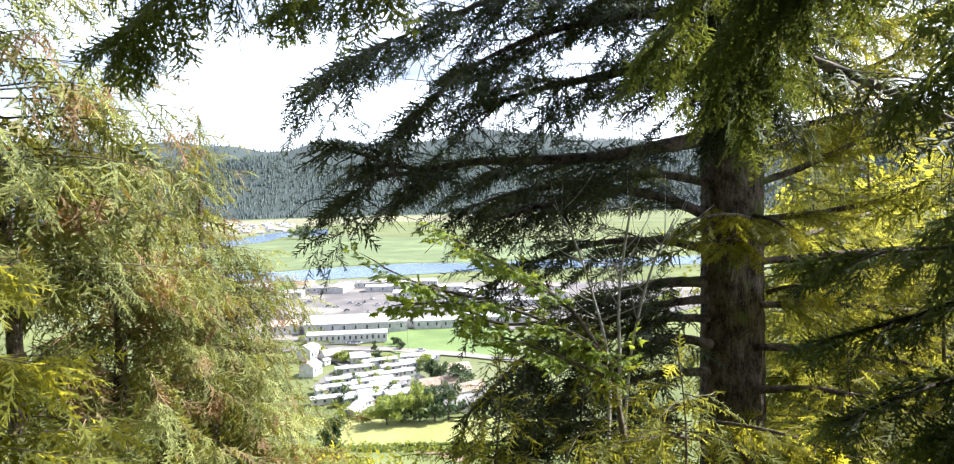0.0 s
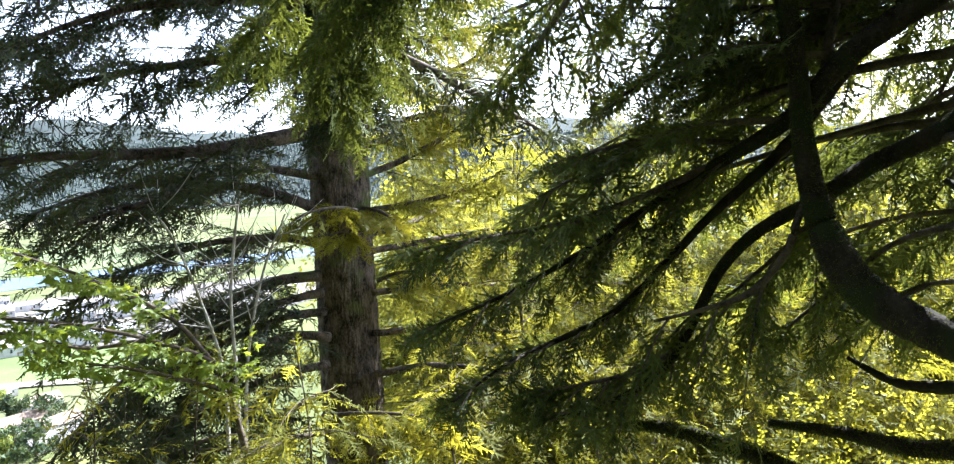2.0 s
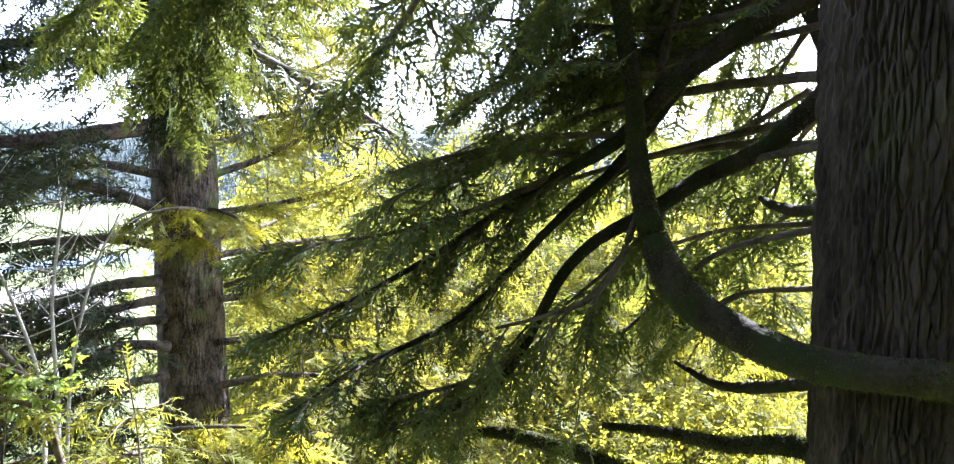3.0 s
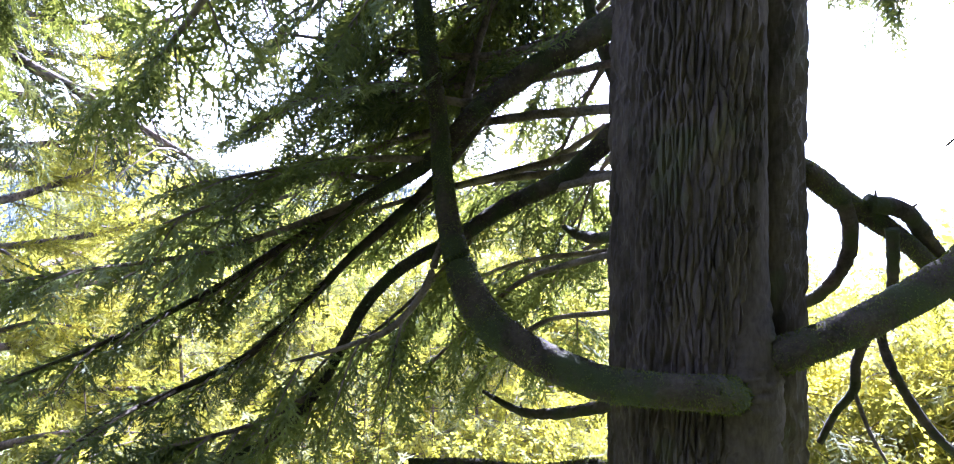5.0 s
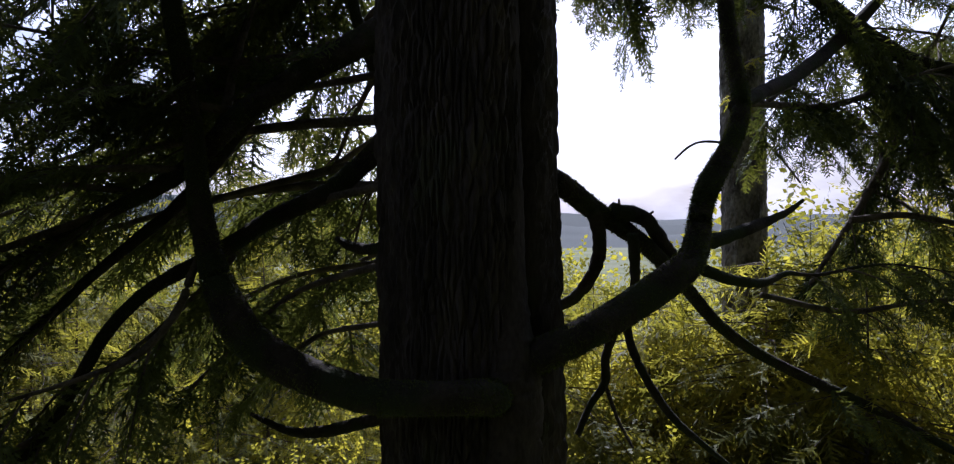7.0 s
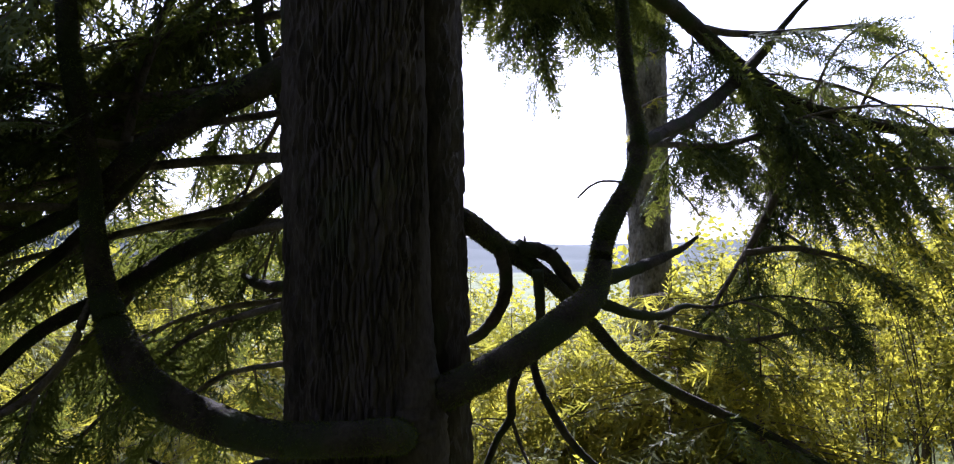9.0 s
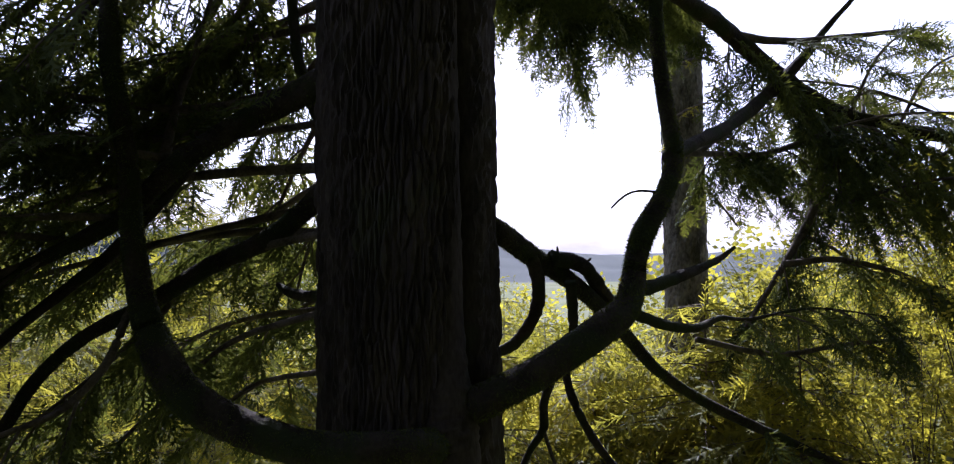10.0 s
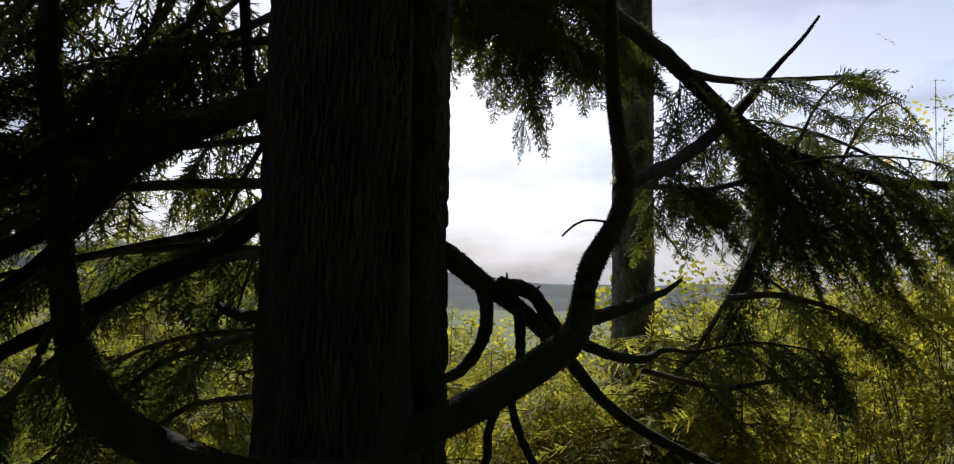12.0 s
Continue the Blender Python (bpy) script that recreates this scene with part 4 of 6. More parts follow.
# ---- the spruce beyond ----
spruce = thing("conifer_tree", 0, 0, 0, "tall spruce with scaly trunk, dark dead boughs and sunlit needles", "tree")
AX, AY, _ = (3.05, 8.56, 1.08)
bark_trunk("trunk", [(AX, AY, 0.36)], np.linspace(-5.0, 9.0, 210), 110, 0.02, SCALY, spruce, 8.0, 0.02, (0.06, 0.08), 4.37)
sp = Crown(SPRUCE_SPRAY, 5, (0.3, 1.1), 0.8, 0.3)
dead = np.random.default_rng(52)
for pts, step, reach, hang, keep in (
        ([(2.74, 8.45, 2.22, 0.092), (2.09, 8.33, 2.1, 0.081), (1.35, 8.18, 2, 0.068), (0.64, 7.97, 1.97, 0.055), (-0.04, 7.69, 1.96, 0.043), (-0.56, 7.48, 1.86, 0.032), (-0.98, 7.23, 1.8, 0.019), (-1.37, 6.97, 1.57, 0.009)], 0.13, 0.9, 0.3, 0.85),
        ([(-0.56, 7.48, 1.87, 0.026), (-0.92, 7.34, 1.94, 0.019), (-1.21, 7.19, 2.05, 0.016), (-1.45, 7.04, 2.12, 0.009)], 0.1, 0.4, 0.2, 0.9),
        ([(2.74, 8.46, 1.28, 0.069), (2.16, 8.32, 1.51, 0.059), (1.49, 8.17, 1.63, 0.046), (0.76, 7.96, 1.48, 0.031), (0.21, 7.79, 1.33, 0.017)], 0.12, 0.7, 0.4, 0.9),
        ([(2.68, 8.41, 0.5, 0.069), (2.09, 8.37, 0.49, 0.060), (1.54, 8.16, 0.35, 0.047), (1.02, 8, 0.17, 0.039), (0.44, 7.67, -0.21, 0.027), (-0.17, 7.33, -0.7, 0.013)], 0.12, 0.7, 0.4, 0.85),
        ([(2.69, 8.34, 0.07, 0.054), (2.18, 8.18, 0.1, 0.041), (1.57, 7.98, 0, 0.029), (0.92, 7.75, -0.11, 0.014)], 0.12, 0.6, 0.4, 0.9),
        ([(2.7, 8.27, -0.23, 0.061), (2.17, 8.14, -0.11, 0.048), (1.56, 7.93, -0.23, 0.039), (0.9, 7.62, -0.62, 0.028), (0.53, 7.33, -0.98, 0.013)], 0.12, 0.7, 0.4, 0.9),
        ([(2.74, 8.47, 1.68, 0.054), (2.07, 8.55, 1.8, 0.045), (1.27, 8.61, 1.71, 0.034), (0.45, 8.49, 1.62, 0.026), (-0.21, 8.39, 1.42, 0.014)], 0.12, 0.6, 0.4, 0.9),
        ([(2.73, 8.44, 0.88, 0.054), (2.06, 8.22, 1.02, 0.044), (1.31, 7.97, 1.02, 0.031), (0.6, 7.74, 0.85, 0.020), (0.06, 7.53, 0.62, 0.013)], 0.12, 0.6, 0.4, 0.9),
        ([(2.7, 8.37, 0.3, 0.054), (2.17, 8.41, 0.23, 0.045), (1.51, 8.41, 0.03, 0.034), (0.83, 8.22, -0.35, 0.022), (0.31, 8.05, -0.73, 0.014)], 0.12, 0.6, 0.4, 0.9),
        ([(2.65, 8.21, -0.54, 0.054), (2.01, 8.08, -0.52, 0.044), (1.34, 7.87, -0.63, 0.032), (0.69, 7.66, -0.89, 0.021), (0.28, 7.49, -1.16, 0.014)], 0.12, 0.6, 0.4, 0.9),
        ([(2.77, 8.22, 3.62, 0.084), (2.13, 7.9, 3.55, 0.065), (1.42, 7.66, 3.45, 0.048), (0.62, 7.51, 3.24, 0.033), (-0.15, 7.3, 2.85, 0.019), (-0.64, 7.13, 2.41, 0.009)], 0.11, 0.9, 0.4, 1),
        ([(2.73, 8.1, 4.12, 0.084), (1.85, 7.83, 4.06, 0.065), (0.9, 7.62, 3.89, 0.045), (-0.01, 7.36, 3.53, 0.026), (-0.86, 7.1, 3.13, 0.013), (-1.54, 6.84, 2.75, 0.009)], 0.11, 0.9, 0.4, 1),
        ([(2.81, 8.34, 2.95, 0.077), (2.03, 8.04, 2.98, 0.058), (1.17, 7.82, 2.83, 0.041), (0.36, 7.63, 2.63, 0.023), (-0.16, 7.47, 2.31, 0.010)], 0.11, 0.8, 0.5, 1),
        ([(2.82, 7.97, 4.08, 0.091), (2.68, 7.57, 3.33, 0.063), (2.54, 7.18, 2.76, 0.040), (2.49, 6.94, 2.26, 0.016)], 0.09, 0.7, 0.5, 1),
        ([(2.99, 7.88, 4.18, 0.091), (2.82, 7.28, 3.38, 0.062), (2.72, 6.87, 2.94, 0.039), (2.68, 6.63, 2.45, 0.015)], 0.09, 0.7, 0.5, 1),
        ([(2.06, 5.3, 2.78, 0.040), (2.41, 5.2, 2.55, 0.037), (2.72, 4.96, 2.33, 0.032), (2.96, 4.73, 2.13, 0.024), (3.19, 4.48, 1.91, 0.012)], 0.14, 0.35, 0.4, 0.6),
        ([(2.62, 8.23, -0.9, 0.046), (1.84, 7.99, -0.96, 0.037), (1.03, 7.7, -0.98, 0.021), (0.41, 7.41, -1.07, 0.014)], 0.11, 0.8, 0.4, 1)):
    path = limb("limb", pts, SCALY, spruce, 8, 0.1)
    sp.bough(path, 0.08, step * 0.95, reach * 1.6, 0.46, 0.085, 0.12, hang * 0.25, keep)
    for k in range(22):  # dead hanging twigs, forked once
        o = path[dead.integers(len(path) // 4, len(path) - 1), :3]
        q = np.linspace(0, 1, 5)[:, None]
        out, ln = dead.normal(0, 1, 3) * [1, 1, 0.35], dead.uniform(0.3, 0.8)
        line = o + out / np.linalg.norm(out) * ln * q + np.array([0, 0, -0.55 * ln]) * q**2 + dead.normal(0, 0.03, (5, 3)) * q
        sp.twigs.append(np.c_[line, np.linspace(0.008, 0.003, 5)])
        fork = line[2] + (dead.normal(0, 0.4, 3) * ln + [0, 0, -0.2 * ln]) * q[:4]
        sp.twigs.append(np.c_[fork, np.linspace(0.005, 0.002, 4)])
# unseen boughs added above the view to shade the spruce's lower ones
hr = np.random.default_rng(33)
for i in range(64):
    a, z, ln = i * 2.4, 4.2 + 5.0 * i / 64, 2.6 - 0.018 * i
    q = np.linspace(0, 1, 5)
    path = np.c_[AX + np.cos(a) * ln * q, AY + np.sin(a) * ln * q, z + 0.1 * ln * q - 0.2 * ln * q**2, np.linspace(0.05, 0.008, 5)]
    sp.twigs.append(path)
    sp.dress(path, 0.1, 0.15, 1.0, 0.5, 1.0, 1.0, 0.3, 1)
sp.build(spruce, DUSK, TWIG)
# sprigs about the trunk, their sunlight put into the leaf colour
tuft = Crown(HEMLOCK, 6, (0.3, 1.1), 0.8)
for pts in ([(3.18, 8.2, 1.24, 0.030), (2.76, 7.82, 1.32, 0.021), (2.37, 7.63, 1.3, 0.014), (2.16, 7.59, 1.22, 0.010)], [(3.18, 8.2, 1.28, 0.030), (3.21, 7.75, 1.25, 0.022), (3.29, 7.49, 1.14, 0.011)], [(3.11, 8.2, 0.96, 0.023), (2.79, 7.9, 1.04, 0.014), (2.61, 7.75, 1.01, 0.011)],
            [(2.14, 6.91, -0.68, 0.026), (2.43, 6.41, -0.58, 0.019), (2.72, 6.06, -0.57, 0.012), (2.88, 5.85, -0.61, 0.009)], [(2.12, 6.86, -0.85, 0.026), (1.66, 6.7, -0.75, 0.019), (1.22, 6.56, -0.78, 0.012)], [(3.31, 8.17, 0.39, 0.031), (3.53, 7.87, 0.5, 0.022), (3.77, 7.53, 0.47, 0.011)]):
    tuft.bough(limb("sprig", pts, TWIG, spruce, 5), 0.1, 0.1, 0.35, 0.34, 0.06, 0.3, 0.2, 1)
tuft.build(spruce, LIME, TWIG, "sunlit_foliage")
# sunny-side boughs given a lighter needle colour so that they read as lit
lit_side = Crown(SPRUCE_SPRAY, 7, (0.3, 1.1), 0.8, 0.25)
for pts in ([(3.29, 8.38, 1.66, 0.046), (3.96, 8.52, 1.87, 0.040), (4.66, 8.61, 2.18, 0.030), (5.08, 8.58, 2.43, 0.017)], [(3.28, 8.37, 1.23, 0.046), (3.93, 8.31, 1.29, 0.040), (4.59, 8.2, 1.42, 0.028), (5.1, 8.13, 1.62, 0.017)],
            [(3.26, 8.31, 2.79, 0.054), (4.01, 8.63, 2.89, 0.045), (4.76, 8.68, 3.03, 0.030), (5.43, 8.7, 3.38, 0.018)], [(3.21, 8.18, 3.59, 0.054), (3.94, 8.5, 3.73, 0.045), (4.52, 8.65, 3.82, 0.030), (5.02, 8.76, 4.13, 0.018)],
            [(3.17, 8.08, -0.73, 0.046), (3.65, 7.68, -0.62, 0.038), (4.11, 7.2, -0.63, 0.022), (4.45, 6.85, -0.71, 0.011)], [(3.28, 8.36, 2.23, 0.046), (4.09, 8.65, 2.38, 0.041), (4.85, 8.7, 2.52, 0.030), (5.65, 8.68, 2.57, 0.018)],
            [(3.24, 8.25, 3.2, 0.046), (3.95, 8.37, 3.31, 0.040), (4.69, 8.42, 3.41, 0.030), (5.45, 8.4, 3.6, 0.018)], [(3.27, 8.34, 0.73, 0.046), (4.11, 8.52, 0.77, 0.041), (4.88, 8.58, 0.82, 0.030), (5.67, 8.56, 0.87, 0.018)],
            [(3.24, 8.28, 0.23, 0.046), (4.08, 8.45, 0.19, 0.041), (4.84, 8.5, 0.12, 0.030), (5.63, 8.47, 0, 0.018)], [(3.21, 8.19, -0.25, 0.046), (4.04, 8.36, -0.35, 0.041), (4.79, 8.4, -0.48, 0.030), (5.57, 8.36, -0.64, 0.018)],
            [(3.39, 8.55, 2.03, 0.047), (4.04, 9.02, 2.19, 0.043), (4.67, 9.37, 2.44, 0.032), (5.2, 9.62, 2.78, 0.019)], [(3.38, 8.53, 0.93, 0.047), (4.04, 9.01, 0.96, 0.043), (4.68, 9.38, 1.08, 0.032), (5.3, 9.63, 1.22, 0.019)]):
    lit_side.bough(limb("limb", pts, SCALY, spruce, 6, 0.1), 0.12, 0.15, 1.1, 0.46, 0.085, 0.15, 0.12, 1)
lit_side.build(spruce, SPRUCE, TWIG, "lit_side_foliage", "needles coloured lighter yellow-green to look lit on the sunny side")

# ---- the trunk behind ----
CX, CY, _ = (6.97, -0.09, 1.48)
mast = thing("conifer_tree", 0, 0, 0, "straight bare spruce trunk with pale flecks, bark lightened for haze", "tree")
bark_trunk("trunk", [(CX, CY, 0.189)], np.r_[np.linspace(-5, 0.8, 14), np.linspace(0.9, 4.0, 90), np.linspace(4.2, 10, 20)], 70, 0.014, HAZED_BARK, mast, 21.0, 0.012, (0.03, 0.07), 3.13)

cs = Crown(SPRIG, 15)
for pts in ([(6.74, -0.06, 2.84, 0.022), (6.52, -0.18, 2.86, 0.016), (6.31, -0.29, 2.85, 0.008)], [(6.79, -0.1, 2.53, 0.022), (6.59, -0.02, 2.56, 0.016), (6.38, 0.03, 2.55, 0.008)], [(6.63, -0.1, 3.27, 0.022), (6.42, -0.26, 3.24, 0.016), (6.23, -0.36, 3.15, 0.008)], [(6.81, -0.14, 2.35, 0.017), (6.73, -0.33, 2.14, 0.011), (6.63, -0.51, 1.87, 0.008)]):
    cs.dress(limb("twig", pts, TWIG, mast, 5), 0.2, 0.05, 0.2, 0.3, 1.0, 1.0, 0.3, 0.6)
cs.build(mast, LIME, TWIG)

# ---- spruces that stand lower on the slope ----
LX, LY, _ = (-6.01, 11.52, 1.11)
conifer("conifer_tree", "sunlit young spruce with drooping olive-green sprays", LX, LY, 3.5, 2.9, OLIVE, HANG, 41, 0.16, -3.4, 0.3, 0.1, 0.8, 0.6, fill=1.4, twig=BROWN_TWIG)
LX, LY, _ = (-5.29, 13.49, 0.98)
conifer("conifer_tree", "slender sunlit spruce with hanging brownish sprays", LX, LY, 3.2, 2.4, OLIVE, HANG, 42, 0.16, -4.0, 0.3, 0.1, 0.8, 0.6, fill=1.4, twig=BROWN_TWIG)
LX, LY, _ = (-6.2, 9.18, 1.25)
conifer("conifer_tree", "tall spruce with airy yellow-green boughs", LX, LY, 7.0, 2.4, OLIVE, HANG, 43, 0.13, 0.5, 0.34, 0.13, 0.95, 0.5, fill=1.4)
LX, LY, _ = (-3.55, 4.79, 0.95)
conifer("conifer_tree", "bright young hemlock with feathery boughs", LX, LY, 1.2, 1.5, LIME, SPRIG, 44, 0.08, -2.0, 0.3, 0.09, 1.0, 0.4)

# ---- undergrowth ----


def leafy(seed, leaves=9, size=0.042, length=0.3):
    """A leafy twig along +x with folded oval leaves."""
    rng = np.random.default_rng(seed)
    v, f = [[0, -0.002, 0], [0, 0.002, 0], [length, 0, 0]], [[0, 1, 2]]
    for k in range(leaves):
        at = length * (0.15 + 0.85 * k / (leaves - 1))
        a = rng.uniform(0.5, 1.2) * (1 if k % 2 else -1)
        s = size * rng.uniform(0.7, 1.2)
        d = np.array([math.cos(a), math.sin(a), rng.uniform(-0.5, 0.35)])
        w = np.array([-math.sin(a), math.cos(a), rng.uniform(-0.4, 0.4)]) * s * 0.32
        b, o = len(v), np.array([at, 0, 0])
        v += [o, o + d * s * 0.5 + w, o + d * s * 0.5 - w, o + d * s]
        f += [[b, b + 1, b + 2], [b + 1, b + 3, b + 2]]
    return np.array(v, float), np.array(f)


LEAFY = [leafy(s) for s in range(5)]
BROAD = [leafy(s + 9, 6, 0.075, 0.3) for s in range(5)]


def shrub(x, y, height, wide, mat, seed, label, stems=9, count=260, templates=LEAFY, size=1.0):
    rng = np.random.default_rng(seed)
    z0 = float(ground_height(x, y)) - 0.1
    ob = thing("shrub", 0, 0, 0, label, "shrub", "undergrowth")
    crown = Crown(templates, seed)
    for s in range(stems):
        a, out = rng.uniform(0, 2 * np.pi), rng.uniform(0.3, 1.0) * wide
        h = height * rng.uniform(0.6, 1.1)
        q = np.linspace(0, 1, 5)
        line = np.c_[x + np.cos(a) * out * q**1.4, y + np.sin(a) * out * q**1.4, z0 + h * q - 0.15 * h * q**3, np.linspace(0.007, 0.002, 5)]
        crown.twigs.append(line)
        for k in range(count // stems):
            u = rng.uniform(0.3, 1.0)
            at = np.array([np.interp(u, q, line[:, c]) for c in range(3)]) + rng.normal(0, 0.12 * wide, 3)
            d = rng.normal(0, 1, 3) + [0, 0, 0.2]
            crown.add(at, d, size * rng.uniform(0.7, 1.3))
    crown.build(ob, mat, TWIG)
    return ob


rng = np.random.default_rng(77)
for i in range(60):
    yaw = radians(rng.uniform(-120, -40))
    r = rng.uniform(6.0, 16)
    tall, wide = rng.uniform(1.2, 2.4) + 0.1 * r, rng.uniform(0.8, 1.5)
    if i % 2:
        shrub(-math.sin(yaw) * r, math.cos(yaw) * r, tall, wide, (SPRUCE, LIME)[i % 4 == 1], 300 + i, "green hemlock seedlings among the brush", 12, 110, MID, 0.42 + 0.015 * r)
    else:
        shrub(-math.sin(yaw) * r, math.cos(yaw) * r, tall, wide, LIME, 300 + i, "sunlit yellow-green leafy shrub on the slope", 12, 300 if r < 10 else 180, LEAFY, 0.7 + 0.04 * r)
for i in range(9):
    yaw, r = radians(-88 - 3.4 * i), rng.uniform(5.2, 7.5)
    shrub(-math.sin(yaw) * r, math.cos(yaw) * r, rng.uniform(1.5, 2.6) + 0.45 * max(0.0, r - 5.5), 1.0, LIME, 1500 + i, "sunlit yellow-green leafy shrub on the slope", 9, 210, LEAFY, 0.8)
for i in range(13):
    yaw = radians(-24 - 86 * i / 12 + rng.uniform(-3, 3))
    r = rng.uniform(9, 20)
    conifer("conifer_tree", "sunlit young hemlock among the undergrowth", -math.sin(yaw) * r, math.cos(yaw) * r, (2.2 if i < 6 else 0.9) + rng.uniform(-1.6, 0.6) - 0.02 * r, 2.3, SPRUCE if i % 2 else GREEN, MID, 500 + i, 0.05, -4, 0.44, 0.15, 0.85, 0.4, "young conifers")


def canopy_tree(x, y, top, wide, seed, cards):
    """A broadleaf tree lower on the slope of which the sunlit crown shows."""
    r = np.random.default_rng(seed)
    z0 = float(ground_height(x, y)) - 0.3
    ob = thing("tree", 0, 0, 0, "sunlit yellow-green alder lower on the slope", "tree", "alders on the slope")
    limb("trunk", [(x, y, z0, 0.16), (x + 0.2, y, (z0 + top) / 2, 0.11), (x, y, top - 0.5, 0.02)], PALE_TWIG, ob, 7)
    n = 22
    deep = min(9.0, (top - z0) * 0.8)
    lobes = np.c_[r.normal(0, 0.4, n) * wide, r.normal(0, 0.4, n) * wide, top - deep * r.random(n) ** 1.3]
    for q in lobes[:8]:
        limb("branch", [(x, y, max(z0 + 1, q[2] - 2.5), 0.05), (x + q[0] * 0.6, y + q[1] * 0.6, q[2] - 0.6, 0.03), (x + q[0], y + q[1], q[2], 0.01)], PALE_TWIG, ob, 5, 0, 3)
    d = r.normal(0, 1, (cards, 3))
    d /= np.linalg.norm(d, axis=1, keepdims=True)
    c = lobes[r.integers(0, n, cards)] + d * wide * 0.42 * r.uniform(0.4, 1.05, cards)[:, None] * [1, 1, 0.75] + [x, y, 0]
    crown = Crown(BROAD, seed)
    crown.at, crown.dirs, crown.scale = list(c), list(d + r.normal(0, 0.7, (cards, 3))), list(r.uniform(2.2, 3.8, cards))
    crown.build(ob, (LIME, GREEN)[seed % 2], TWIG)


for i in range(26):
    yaw = radians(-26 - 84 * ((i * 0.618) % 1.0))
    r = 20 + 45 * rng.random()
    canopy_tree(-math.sin(yaw) * r, math.cos(yaw) * r, 1.5 - r * rng.uniform(0.0, 0.09), 3.2 + 0.04 * r, 800 + i, 420)

# leafy trees that close the view beyond the crossing limbs
for i, (yaw, r, top) in enumerate(((-101, 8.0, 2.7), (-105, 9.0, 3.2), (-110, 7.5, 3.6), (-116, 8.0, 4.6), (-96, 11.0, 1.2), (-106, 12.5, 3.4))):
    a = radians(yaw)
    shrub(-math.sin(a) * r, math.cos(a) * r, top - float(ground_height(-math.sin(a) * r, math.cos(a) * r)), 1.7, LIME, 1400 + i, "tall sunlit vine maple with small yellow-green leaves", 14, 340, LEAFY, 0.85)

# tall sunlit conifers seen past the great tree
for i, (x, y, top, rad2) in enumerate(((*(6.4, 11.69, 1.02)[:2], 5.5, 2.3), (*(9.81, 11.82, 0.91)[:2], 4.2, 2.3), (*(9.52, 7.92, 1.03)[:2], 1.2, 2.0), (*(5.21, 11.07, 0.68)[:2], 4.0, 2.2))):
    conifer("conifer_tree", "tall sunlit hemlock with light drooping boughs", x, y, top, rad2, GREEN, MID, 600 + i, 0.06, -3.0, 0.38, 0.13, 0.8, 0.5, "tall hemlocks")
# a stand of hemlocks that closes the slope behind them
for i, (yaw, r, top) in enumerate(((-33, 15.0, 1.6), (-40, 17.0, 2.6), (-46, 14.0, 1.6), (-53, 15.0, 4.2), (-59, 13.0, 3.6), (-64, 15.0, 0.8), (-71, 14.0, 0.5), (-80, 13.0, 0.6))):
    a = radians(yaw)
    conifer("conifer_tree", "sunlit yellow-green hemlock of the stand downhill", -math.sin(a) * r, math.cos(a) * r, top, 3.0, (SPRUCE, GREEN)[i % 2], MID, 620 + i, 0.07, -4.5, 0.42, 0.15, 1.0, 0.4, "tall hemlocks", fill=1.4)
# low bushes down the open slope
for i in range(34):
    yaw = radians(rng.uniform(-30, 32))
    r = rng.uniform(12, 40)
    shrub(-math.sin(yaw) * r, math.cos(yaw) * r, 0.5 + 0.025 * r, 0.8 + 0.03 * r, LIME, 1700 + i, "low green bush on the steep slope", 7, 190, BROAD, 0.9 + 0.05 * r)

# unseen trees added behind and beside the viewer to hold off sky light
for i, (yaw, r, top) in enumerate(((60, 17.0, 10), (74, 11.0, 12), (92, 8.5, 14), (108, 6.8, 14), (128, 5.4, 14), (150, 6.0, 15), (180, 5.5, 14), (200, 7.0, 13), (118, 10.0, 15), (165, 10.0, 15), (140, 8.5, 15), (192, 10.0, 15), (98, 12.0, 15), (208, 9.5, 14), (116, 4.6, 12), (164, 4.6, 12))):
    a = radians(yaw)
    conifer("conifer_tree", "unseen hemlock uphill, added to block sky light", -math.sin(a) * r, math.cos(a) * r, top, 3.2, NEEDLE, SHADE, 700 + i, 0.3, 2.4, 0.5, 0.3, 1.7, 0.3, "trees uphill")


sx, sy, _ = (3.78, 0.7, 0.62)
shrub(sx, sy, 0.85 - float(ground_height(sx, sy)), 0.22, LIME, 1600, "small yellow-leaved sprout at the great trunk's foot", 5, 90, LEAFY, 0.42)

